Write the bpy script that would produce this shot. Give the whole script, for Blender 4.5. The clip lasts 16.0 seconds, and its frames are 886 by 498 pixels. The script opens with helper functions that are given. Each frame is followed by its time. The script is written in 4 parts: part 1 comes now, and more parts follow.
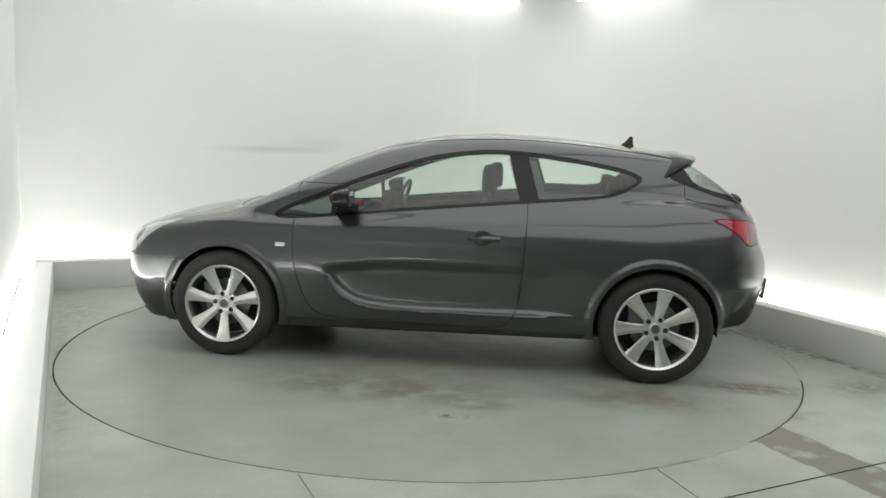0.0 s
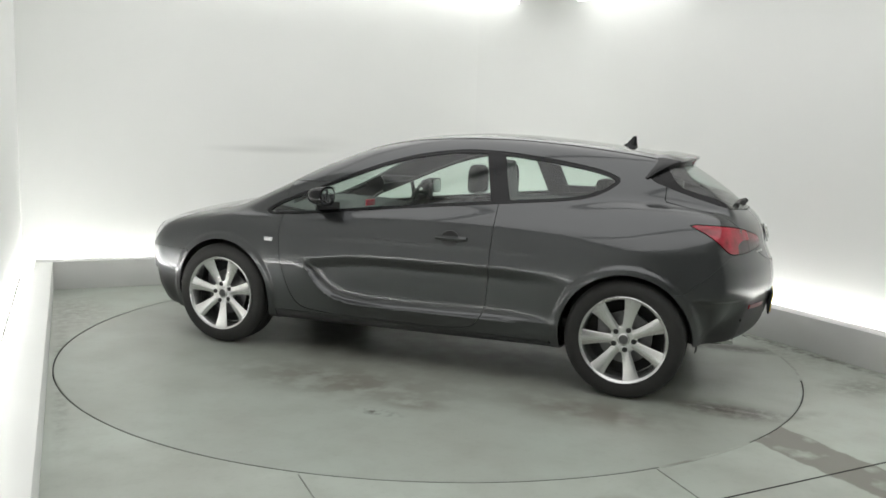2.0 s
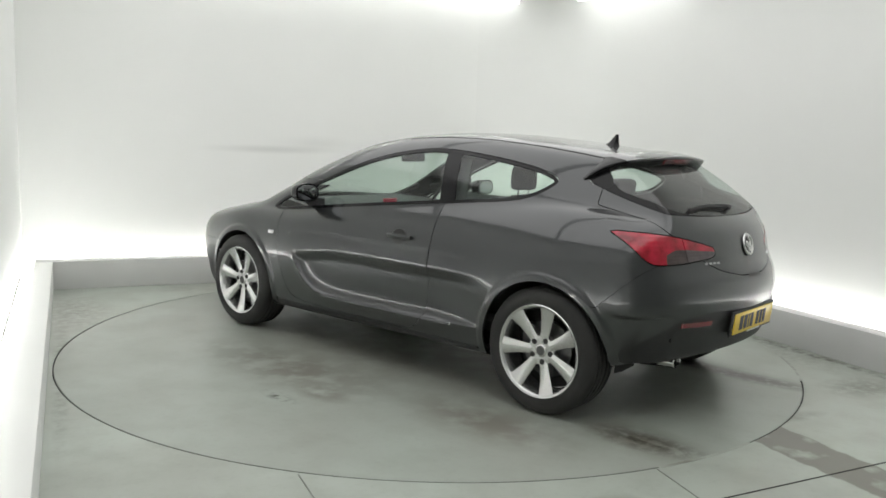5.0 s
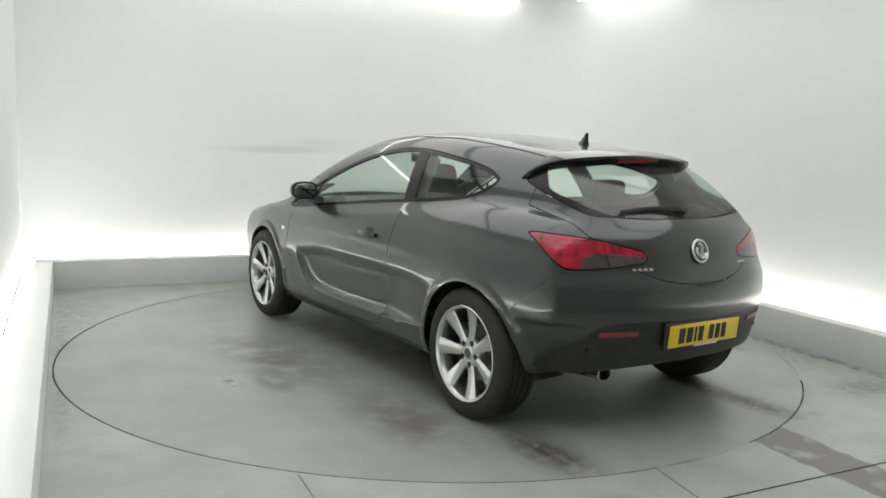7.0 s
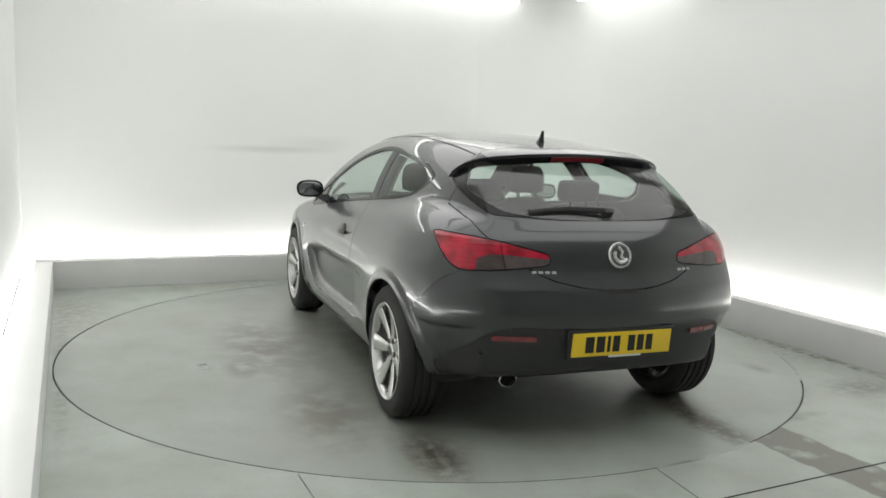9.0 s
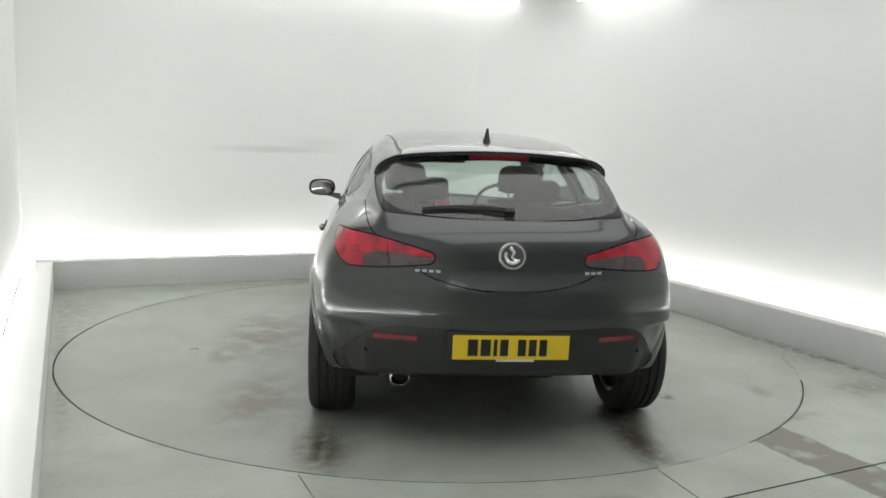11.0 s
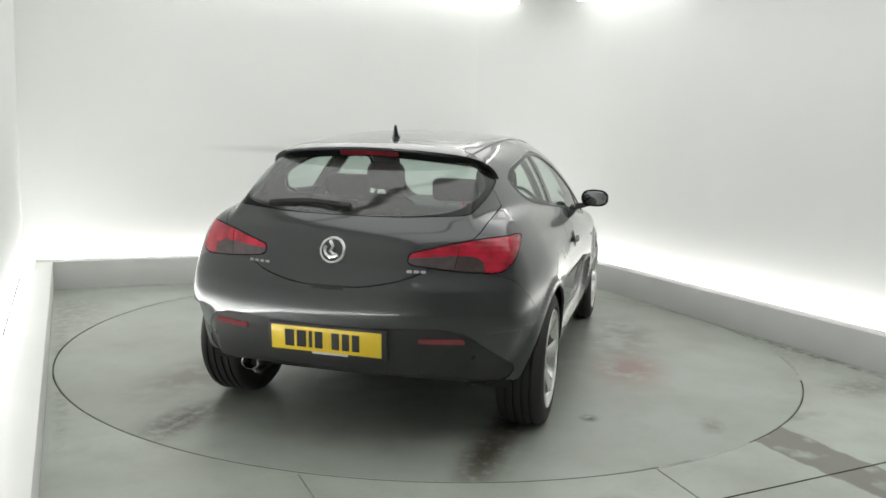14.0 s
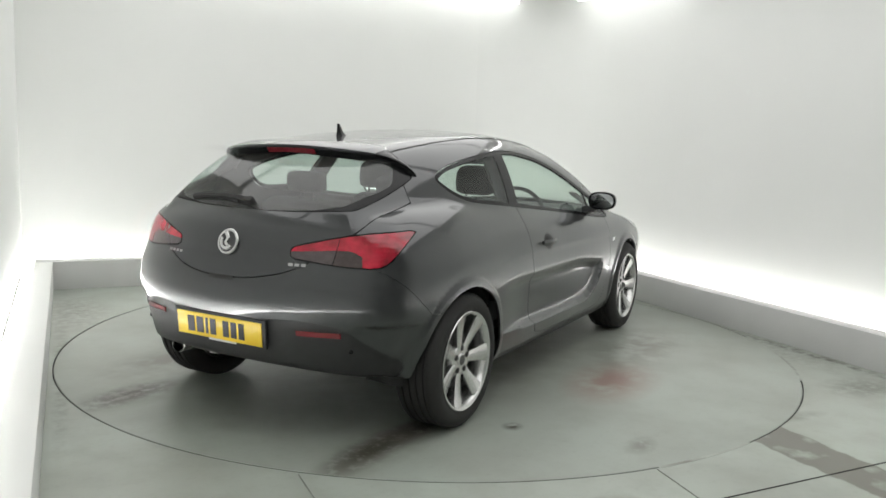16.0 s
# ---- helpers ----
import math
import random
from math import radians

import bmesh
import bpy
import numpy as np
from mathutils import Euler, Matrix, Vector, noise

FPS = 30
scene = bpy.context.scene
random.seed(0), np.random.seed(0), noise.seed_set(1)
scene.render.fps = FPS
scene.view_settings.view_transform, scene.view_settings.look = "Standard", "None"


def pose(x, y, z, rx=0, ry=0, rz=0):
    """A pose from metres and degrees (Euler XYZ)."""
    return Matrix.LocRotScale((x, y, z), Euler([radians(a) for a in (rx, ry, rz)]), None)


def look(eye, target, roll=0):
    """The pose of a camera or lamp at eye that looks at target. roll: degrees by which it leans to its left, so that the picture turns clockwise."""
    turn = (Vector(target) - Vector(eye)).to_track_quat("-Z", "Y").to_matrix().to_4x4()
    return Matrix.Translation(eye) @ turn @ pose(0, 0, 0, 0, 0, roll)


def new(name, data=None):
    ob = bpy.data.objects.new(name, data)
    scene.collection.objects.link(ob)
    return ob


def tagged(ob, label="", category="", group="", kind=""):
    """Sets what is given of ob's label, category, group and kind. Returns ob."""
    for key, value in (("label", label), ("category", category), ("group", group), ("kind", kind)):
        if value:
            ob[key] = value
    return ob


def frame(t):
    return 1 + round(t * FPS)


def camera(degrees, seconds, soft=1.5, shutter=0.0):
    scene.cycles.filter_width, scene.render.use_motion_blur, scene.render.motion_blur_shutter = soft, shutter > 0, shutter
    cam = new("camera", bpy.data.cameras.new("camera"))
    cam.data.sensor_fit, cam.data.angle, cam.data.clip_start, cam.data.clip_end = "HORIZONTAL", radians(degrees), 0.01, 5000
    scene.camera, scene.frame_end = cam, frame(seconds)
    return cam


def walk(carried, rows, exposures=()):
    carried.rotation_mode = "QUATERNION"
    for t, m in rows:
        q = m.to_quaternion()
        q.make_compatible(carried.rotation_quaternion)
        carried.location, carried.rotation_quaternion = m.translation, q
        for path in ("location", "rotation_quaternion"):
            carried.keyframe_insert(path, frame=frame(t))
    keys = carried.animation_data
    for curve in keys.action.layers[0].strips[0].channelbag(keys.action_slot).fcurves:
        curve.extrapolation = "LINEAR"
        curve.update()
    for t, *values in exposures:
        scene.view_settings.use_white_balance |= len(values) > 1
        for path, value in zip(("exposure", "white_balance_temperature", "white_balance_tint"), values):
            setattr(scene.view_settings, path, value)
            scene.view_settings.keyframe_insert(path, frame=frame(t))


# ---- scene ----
cam = camera(57.5, 16.0, soft=1.6)
EYE = (0.0, -5.651, 1.410)
_pan, _tilt = radians(0.622), radians(-7.612)
AIM = (EYE[0] + math.sin(_pan) * math.cos(_tilt), EYE[1] + math.cos(_pan) * math.cos(_tilt), EYE[2] + math.sin(_tilt))
walk(cam, [(0.0, look(EYE, AIM, 1.96)), (16.0, look(EYE, AIM, 1.96))], exposures=[(0.0, 0.0, 6500, 10), (16.0, 0.0, 6500, 10)])

# ---- light ----
world = bpy.data.worlds.new("studio_air")
scene.world = world
world.use_nodes = True
world.node_tree.nodes["Background"].inputs[0].default_value = (0.5, 0.52, 0.5, 1)
world.node_tree.nodes["Background"].inputs[1].default_value = 0.02
PANEL_GLOW, STRIP_GLOW, WASH_GLOW = 1.63, 29.0, 8.0

# room axes: u along the back wall, v into the depth, turned by ROOM degrees
ROOM = 24.5
_cu, _su = math.cos(radians(ROOM)), math.sin(radians(ROOM))


def uv(u, v, z=0.0):
    return (u * _cu - v * _su, u * _su + v * _cu, z)


# ---- materials ----
def mat(name, color, rough=0.5, metal=0.0, coat=0.0, coat_rough=0.03, var=0.06, scale=6.0, bump=0.0, bump_scale=60.0, rough_var=0.05, spec=0.5):
    m = bpy.data.materials.new(name)
    m.use_nodes = True
    nt = m.node_tree
    b = nt.nodes["Principled BSDF"]
    b.inputs["Metallic"].default_value = metal
    b.inputs["Coat Weight"].default_value = coat
    b.inputs["Coat Roughness"].default_value = coat_rough
    b.inputs["Specular IOR Level"].default_value = spec
    tc = nt.nodes.new("ShaderNodeTexCoord")
    n1 = nt.nodes.new("ShaderNodeTexNoise")
    n1.inputs["Scale"].default_value = scale
    n1.inputs["Detail"].default_value = 6
    nt.links.new(tc.outputs["Object"], n1.inputs["Vector"])
    ramp = nt.nodes.new("ShaderNodeMapRange")
    ramp.inputs[1].default_value, ramp.inputs[2].default_value = 0.3, 0.7
    ramp.inputs[3].default_value, ramp.inputs[4].default_value = 1 - var, 1 + var
    nt.links.new(n1.outputs["Fac"], ramp.inputs[0])
    mul = nt.nodes.new("ShaderNodeVectorMath")
    mul.operation = "SCALE"
    mul.inputs[0].default_value = color
    nt.links.new(ramp.outputs[0], mul.inputs["Scale"])
    nt.links.new(mul.outputs[0], b.inputs["Base Color"])
    rr = nt.nodes.new("ShaderNodeMapRange")
    rr.inputs[3].default_value, rr.inputs[4].default_value = max(rough - rough_var, 0.0), rough + rough_var
    nt.links.new(n1.outputs["Fac"], rr.inputs[0])
    nt.links.new(rr.outputs[0], b.inputs["Roughness"])
    if bump > 0:
        n2 = nt.nodes.new("ShaderNodeTexNoise")
        n2.inputs["Scale"].default_value = bump_scale
        n2.inputs["Detail"].default_value = 4
        nt.links.new(tc.outputs["Object"], n2.inputs["Vector"])
        bp = nt.nodes.new("ShaderNodeBump")
        bp.inputs["Strength"].default_value = bump
        bp.inputs["Distance"].default_value = 0.004 if bump_scale > 10 else 0.02
        nt.links.new(n2.outputs["Fac"], bp.inputs["Height"])
        nt.links.new(bp.outputs[0], b.inputs["Normal"])
    return m


def glow(name, color, strength):
    m = bpy.data.materials.new(name)
    m.use_nodes = True
    nt = m.node_tree
    nt.nodes.remove(nt.nodes["Principled BSDF"])
    e = nt.nodes.new("ShaderNodeEmission")
    e.inputs[0].default_value, e.inputs[1].default_value = (*color, 1), strength
    nt.links.new(e.outputs[0], nt.nodes["Material Output"].inputs[0])
    return m


def glass(name, tint, gloss, film=0.0, rough=0.0):
    """Thin tinted car glass with a mirror gloss by Fresnel and a pale film painting in milky reflections."""
    m = bpy.data.materials.new(name)
    m.use_nodes = True
    nt = m.node_tree
    nt.nodes.remove(nt.nodes["Principled BSDF"])
    tr = nt.nodes.new("ShaderNodeBsdfTransparent")
    tr.inputs[0].default_value = (*tint, 1)
    gl = nt.nodes.new("ShaderNodeBsdfGlossy")
    gl.inputs["Roughness"].default_value = rough
    lw = nt.nodes.new("ShaderNodeLayerWeight")
    lw.inputs["Blend"].default_value = 0.5
    pw = nt.nodes.new("ShaderNodeMath")
    pw.operation = "POWER"
    pw.inputs[1].default_value = 5.0
    nt.links.new(lw.outputs["Facing"], pw.inputs[0])
    fr = nt.nodes.new("ShaderNodeMapRange")
    fr.inputs[3].default_value, fr.inputs[4].default_value = gloss, 1.0
    nt.links.new(pw.outputs[0], fr.inputs[0])
    mx = nt.nodes.new("ShaderNodeMixShader")
    nt.links.new(fr.outputs[0], mx.inputs[0])
    nt.links.new(tr.outputs[0], mx.inputs[1])
    nt.links.new(gl.outputs[0], mx.inputs[2])
    veil = nt.nodes.new("ShaderNodeBsdfDiffuse")
    veil.inputs[0].default_value = (0.6, 0.6, 0.57, 1)
    fm = nt.nodes.new("ShaderNodeMixShader")
    fm.inputs[0].default_value = film
    nt.links.new(mx.outputs[0], fm.inputs[1])
    nt.links.new(veil.outputs[0], fm.inputs[2])
    nt.links.new(fm.outputs[0], nt.nodes["Material Output"].inputs[0])
    return m


M_PAINT = mat("grey_metallic_paint", (0.060, 0.0625, 0.0645), 0.31, 0.88, 1.0, 0.045, var=0.03, scale=700, rough_var=0.02, bump=0.05, bump_scale=4)
M_BLACKGLOSS = mat("black_gloss", (0.008, 0.008, 0.009), 0.2, 0, 0.0, var=0.05, spec=0.28)
M_PLASTIC = mat("black_plastic", (0.022, 0.022, 0.023), 0.5, 0, var=0.1, scale=30, bump=0.15, bump_scale=400)
M_DARK = mat("dark_underside", (0.012, 0.012, 0.012), 0.8, 0, var=0.2, scale=12)
M_RUBBER = mat("tyre_rubber", (0.018, 0.0175, 0.017), 0.72, 0, var=0.15, scale=18, bump=0.2, bump_scale=250)
M_ALLOY = mat("silver_alloy", (0.64, 0.64, 0.635), 0.24, 0.9, 0.3, 0.1, var=0.02, scale=8, rough_var=0.01)
M_STEEL = mat("brake_steel", (0.13, 0.13, 0.13), 0.4, 0.9, var=0.15, scale=30)
M_CHROME = mat("chrome", (0.8, 0.8, 0.8), 0.12, 1.0, var=0.03)
M_LETTER = mat("dull_chrome", (0.42, 0.42, 0.42), 0.4, 0.8)
M_GLASS = glass("tinted_glass", (0.82, 0.91, 0.86), 0.07, 0.006)
M_REARGLASS = glass("dark_tinted_glass", (0.72, 0.81, 0.77), 0.09, 0.05)
M_RED = mat("red_lens", (0.36, 0.008, 0.026), 0.15, 0, 0.8, 0.04, var=0.45, scale=16, spec=0.4)
M_TAG = mat("bright_red_plastic", (0.75, 0.03, 0.07), 0.5)
M_REDDARK = mat("dark_red_lens", (0.19, 0.010, 0.018), 0.12, 0, 1.0, 0.02, var=0.2, scale=20)
M_SMOKE = mat("smoked_lens", (0.07, 0.05, 0.05), 0.15, 0.2, 0.5, 0.02, var=0.2, scale=25)
M_PINK = mat("smoky_pink_lens", (0.085, 0.065, 0.068), 0.15, 0.1, 0.5, 0.02, var=0.2, scale=25)


def ribs(m, pitch, depth):
    """Fine moulded flutes across a lamp lens."""
    nt = m.node_tree
    tc = nt.nodes.new("ShaderNodeTexCoord")
    wv = nt.nodes.new("ShaderNodeTexWave")
    wv.bands_direction = "Z"
    wv.inputs["Scale"].default_value = 0.314 / pitch
    wv.inputs["Distortion"].default_value = 0.6
    nt.links.new(tc.outputs["Object"], wv.inputs["Vector"])
    bp = nt.nodes.new("ShaderNodeBump")
    bp.inputs["Strength"].default_value, bp.inputs["Distance"].default_value = 0.6, depth
    nt.links.new(wv.outputs["Fac"], bp.inputs["Height"])
    nt.links.new(bp.outputs[0], nt.nodes["Principled BSDF"].inputs["Normal"])


ribs(M_RED, 0.022, 0.0008)
ribs(M_SMOKE, 0.016, 0.0008)
ribs(M_PINK, 0.016, 0.0008)
M_MIRROR = mat("mirror_silver", (0.38, 0.39, 0.40), 0.04, 1.0, var=0.02)
M_CLEAR = mat("clear_lens", (0.62, 0.63, 0.64), 0.14, 0.6, 1.0, 0.02, var=0.2, scale=25)
M_YELLOW = mat("yellow_plate", (0.80, 0.56, 0.02), 0.35, 0, 0.4, var=0.04, scale=8)
M_INK = mat("black_ink", (0.01, 0.01, 0.01), 0.4)
M_FABRIC = mat("dark_seat_fabric", (0.02, 0.021, 0.022), 0.9, 0, var=0.1, scale=6, bump=0.0)
M_CABIN = mat("grey_cabin_plastic", (0.05, 0.051, 0.052), 0.65, 0, var=0.1, scale=20)
M_LINING = mat("pale_headlining", (0.34, 0.34, 0.32), 0.9, 0, var=0.06, scale=20)
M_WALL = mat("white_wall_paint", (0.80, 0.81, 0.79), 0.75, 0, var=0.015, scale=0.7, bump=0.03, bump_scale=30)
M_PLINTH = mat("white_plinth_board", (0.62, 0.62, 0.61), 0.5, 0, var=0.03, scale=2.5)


def grey_band(m, x, z, sx, sz, dark, amount):
    """A faint grey band on a wall, in the wall's own space."""
    nt = m.node_tree
    b = nt.nodes["Principled BSDF"]
    old = b.inputs["Base Color"].links[0].from_socket
    tc = nt.nodes.new("ShaderNodeTexCoord")
    mp = nt.nodes.new("ShaderNodeMapping")
    mp.inputs["Location"].default_value = (-x / sx, 0, -z / sz)
    mp.inputs["Scale"].default_value = (1 / sx, 0, 1 / sz)
    nt.links.new(tc.outputs["Object"], mp.inputs[0])
    ln = nt.nodes.new("ShaderNodeVectorMath")
    ln.operation = "LENGTH"
    nt.links.new(mp.outputs[0], ln.inputs[0])
    r = nt.nodes.new("ShaderNodeMapRange")
    r.interpolation_type = "SMOOTHSTEP"
    r.inputs[1].default_value, r.inputs[2].default_value, r.inputs[3].default_value, r.inputs[4].default_value = 0.0, 1.0, amount, 0.0
    nt.links.new(ln.outputs["Value"], r.inputs[0])
    mx = nt.nodes.new("ShaderNodeMix")
    mx.data_type = "RGBA"
    nt.links.new(r.outputs[0], mx.inputs[0])
    nt.links.new(old, mx.inputs[6])
    mx.inputs[7].default_value = (*dark, 1)
    nt.links.new(mx.outputs[2], b.inputs["Base Color"])


M_WALL_BACK = mat("banded_white_wall", (0.80, 0.81, 0.79), 0.75, 0, var=0.015, scale=0.7, bump=0.03, bump_scale=30)
grey_band(M_WALL_BACK, 0.08, -0.37, 0.85, 0.055, (0.55, 0.56, 0.54), 0.55)
grey_band(M_WALL_BACK, 0.50, -0.30, 0.55, 0.10, (0.62, 0.63, 0.61), 0.35)
M_PANEL = glow("fill_diffuser", (1.0, 1.0, 0.98), PANEL_GLOW)
M_STRIP = glow("cove_tube", (1.0, 1.0, 0.98), STRIP_GLOW)
M_WASH = glow("wall_wash_tube", (1.0, 1.0, 0.98), WASH_GLOW)


# ---- mesh helpers ----
def link(name, me, material, parent=None, label=""):
    me.materials.append(material)
    ob = new(name, me)
    if parent is not None:
        ob.parent = parent
    if label:
        ob["label"] = label
    return ob


def part(name, bm, material, parent=None, label="", smooth=True):
    bmesh.ops.recalc_face_normals(bm, faces=bm.faces)
    me = bpy.data.meshes.new(name)
    bm.to_mesh(me)
    bm.free()
    if smooth:
        me.shade_smooth()
        me.set_sharp_from_angle(angle=radians(38))
    return link(name, me, material, parent, label)


def box(bm, c, s, m=None, bev=0.0, seg=2):
    r = bmesh.ops.create_cube(bm, size=1.0)
    vs = r["verts"]
    for v in vs:
        v.co = Vector((v.co.x * s[0], v.co.y * s[1], v.co.z * s[2]))
    if bev > 0:
        es = list({e for v in vs for e in v.link_edges})
        o = bmesh.ops.bevel(bm, geom=es, offset=bev, segments=seg, profile=0.6, affect="EDGES")
        vs = list({v for f in o["faces"] for v in f.verts} | {v for v in vs if v.is_valid})
    mm = Matrix.Translation(c) @ (m if m is not None else Matrix())
    bmesh.ops.transform(bm, matrix=mm, verts=vs)
    return vs


def lathe(bm, profile, n=48, axis="y", closed=False):
    """Turn (radius, along) pairs about an axis."""
    rings = []
    for r, a in profile:
        ring = []
        for i in range(n):
            t = 2 * math.pi * i / n
            p = (r * math.cos(t), a, r * math.sin(t)) if axis == "y" else (r * math.cos(t), r * math.sin(t), a) if axis == "z" else (a, r * math.cos(t), r * math.sin(t))
            ring.append(bm.verts.new(p))
        rings.append(ring)
    pairs = list(zip(rings, rings[1:])) + ([(rings[-1], rings[0])] if closed else [])
    for a, b in pairs:
        for i in range(n):
            bm.faces.new((a[i], a[(i + 1) % n], b[(i + 1) % n], b[i]))
    return rings


def loft(bm, rings, cap=True, closed=True):
    vr = [[bm.verts.new(p) for p in r] for r in rings]
    n = len(vr[0])
    for a, b in zip(vr, vr[1:]):
        for i in range(n if closed else n - 1):
            bm.faces.new((a[i], a[(i + 1) % n], b[(i + 1) % n], b[i]))
    if cap:
        bm.faces.new(vr[0][::-1])
        bm.faces.new(vr[-1])
    return vr


def tube(bm, pts, r, n=8):
    pts = [Vector(p) for p in pts]
    rings = []
    for i, p in enumerate(pts):
        d = (pts[min(i + 1, len(pts) - 1)] - pts[max(i - 1, 0)]).normalized()
        a = d.cross(Vector((0, 0, 1)) if abs(d.z) < 0.9 else Vector((1, 0, 0))).normalized()
        b = d.cross(a)
        rings.append([p + r * (math.cos(2 * math.pi * k / n) * a + math.sin(2 * math.pi * k / n) * b) for k in range(n)])
    loft(bm, rings)


def rounded(poly, times=2):
    """Cut the corners of an outline, so that it runs in curves."""
    p = np.array(poly, float)
    for _ in range(times):
        q = np.roll(p, -1, 0)
        p = np.stack([0.78 * p + 0.22 * q, 0.22 * p + 0.78 * q], 1).reshape(-1, 2)
    return p


def inside_of(poly):
    """Signed distance to an outline: negative inside."""
    a = np.array(poly, float)
    b = np.roll(a, -1, 0)

    def f(px, py):
        d2 = np.full(px.shape, 1e9)
        odd = np.zeros(px.shape, bool)
        for (ax, ay), (bx, by) in zip(a, b):
            ex, ey = bx - ax, by - ay
            t = np.clip(((px - ax) * ex + (py - ay) * ey) / (ex * ex + ey * ey + 1e-12), 0, 1)
            d2 = np.minimum(d2, (px - ax - t * ex) ** 2 + (py - ay - t * ey) ** 2)
            cross = ((ay > py) != (by > py))
            with np.errstate(divide="ignore", invalid="ignore"):
                xx = ax + (py - ay) / (by - ay if by != ay else 1e-12) * ex
            odd ^= cross & (px < xx)
        d = np.sqrt(d2)
        return np.where(odd, -d, d)
    return f


def curve(xs, ys, soft=0.05):
    """A smooth function through rough knots."""
    lo, hi = xs[0] - 0.6, xs[-1] + 0.6
    g = np.arange(lo, hi, 0.005)
    xs, ys = np.array(xs, float), np.array(ys, float)
    v = np.interp(g, xs, ys)
    s0, s1 = (ys[1] - ys[0]) / (xs[1] - xs[0]), (ys[-1] - ys[-2]) / (xs[-1] - xs[-2])
    v = np.where(g < xs[0], ys[0] + s0 * (g - xs[0]), np.where(g > xs[-1], ys[-1] + s1 * (g - xs[-1]), v))
    n = int(3 * soft / 0.005)
    k = np.exp(-0.5 * (np.arange(-n, n + 1) * 0.005 / soft) ** 2)
    k /= k.sum()
    pad = np.concatenate([v[0] + (v[1] - v[0]) * np.arange(-n, 0), v, v[-1] + (v[-1] - v[-2]) * np.arange(1, n + 1)])
    sm = np.convolve(pad, k, "valid")
    return lambda x: np.interp(x, g, sm)


def smax(a, b, k):
    h = np.maximum(k - np.abs(a - b), 0) / k
    return np.maximum(a, b) + h * h * h * k / 6


def smin(a, b, k):
    return -smax(-a, -b, k)


def step(x, a, b):
    t = np.clip((x - a) / (b - a), 0, 1)
    return t * t * (3 - 2 * t)


# ---- room ----
UL, UR, VB, VF = -2.47, 2.46, 2.62, -6.6     # inner faces of the plinths, and the front of the room
PH, PW = 0.25, 0.14                          # plinth height and width
WALL_H = 3.3
RC = 1.0                                     # radius of the rounded far corner


def slab(name, u0, u1, v0, v1, z0, z1, material, label, category="", kind="structure", bev=0.0):
    bm = bmesh.new()
    box(bm, (0, 0, 0), (u1 - u0, v1 - v0, z1 - z0), bev=bev)
    ob = part(name, bm, material)
    ob.matrix_world = Matrix.Translation(uv((u0 + u1) / 2, (v0 + v1) / 2, (z0 + z1) / 2)) @ pose(0, 0, 0, 0, 0, ROOM)
    tagged(ob, label, category or "wall", kind=kind)
    return ob
WL, WR, WB = -2.72, 2.78, 2.92               # wall faces

CU, CV = WR - RC, WB - RC                    # middle of the rounded corner


def arc_slab(name, r0, r1, z0, z1, material, label, category):
    """A quarter ring about the middle of the rounded corner."""
    bm = bmesh.new()
    rings = []
    for i in range(33):
        a = radians(90 * i / 32)
        rings.append([(r * math.cos(a), r * math.sin(a), z) for r, z in ((r0, z0), (r1, z0), (r1, z1), (r0, z1))])
    loft(bm, rings)
    ob = part(name, bm, material)
    ob.matrix_world = Matrix.Translation(uv(CU, CV, 0)) @ pose(0, 0, 0, 0, 0, ROOM)
    return tagged(ob, label, category, kind="structure")


slab("wall_back", WL - 0.12, CU, WB, WB + 0.12, -0.02, WALL_H, M_WALL_BACK, "smooth white painted studio wall", "wall")
slab("wall_left", WL - 0.12, WL, VF, WB, -0.02, WALL_H, M_WALL, "smooth white painted studio wall", "wall")
slab("wall_right", WR, WR + 0.12, VF, CV, -0.02, WALL_H, M_WALL, "smooth white painted studio wall", "wall")
arc_slab("wall_corner", RC, RC + 0.12, -0.02, WALL_H, M_WALL, "smooth white rounded studio corner", "wall")
M_FRONT = mat("grey_shutter_paint", (0.42, 0.43, 0.43), 0.6, 0, var=0.04, scale=1.5)
slab("wall_front", WL - 0.12, WR + 0.12, VF - 0.12, VF, -0.02, 3.6, M_FRONT, "grey painted wall behind the camera", "wall")

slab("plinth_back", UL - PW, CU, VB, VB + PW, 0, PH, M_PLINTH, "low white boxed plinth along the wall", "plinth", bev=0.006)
# paler wall colour puts the stronger light on the left plinth into its paint
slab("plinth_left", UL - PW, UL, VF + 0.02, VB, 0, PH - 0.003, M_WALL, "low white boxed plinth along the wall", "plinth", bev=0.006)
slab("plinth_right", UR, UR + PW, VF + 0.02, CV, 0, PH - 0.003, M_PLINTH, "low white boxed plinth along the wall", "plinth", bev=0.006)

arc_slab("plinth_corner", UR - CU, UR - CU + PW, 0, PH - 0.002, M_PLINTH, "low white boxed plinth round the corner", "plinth")


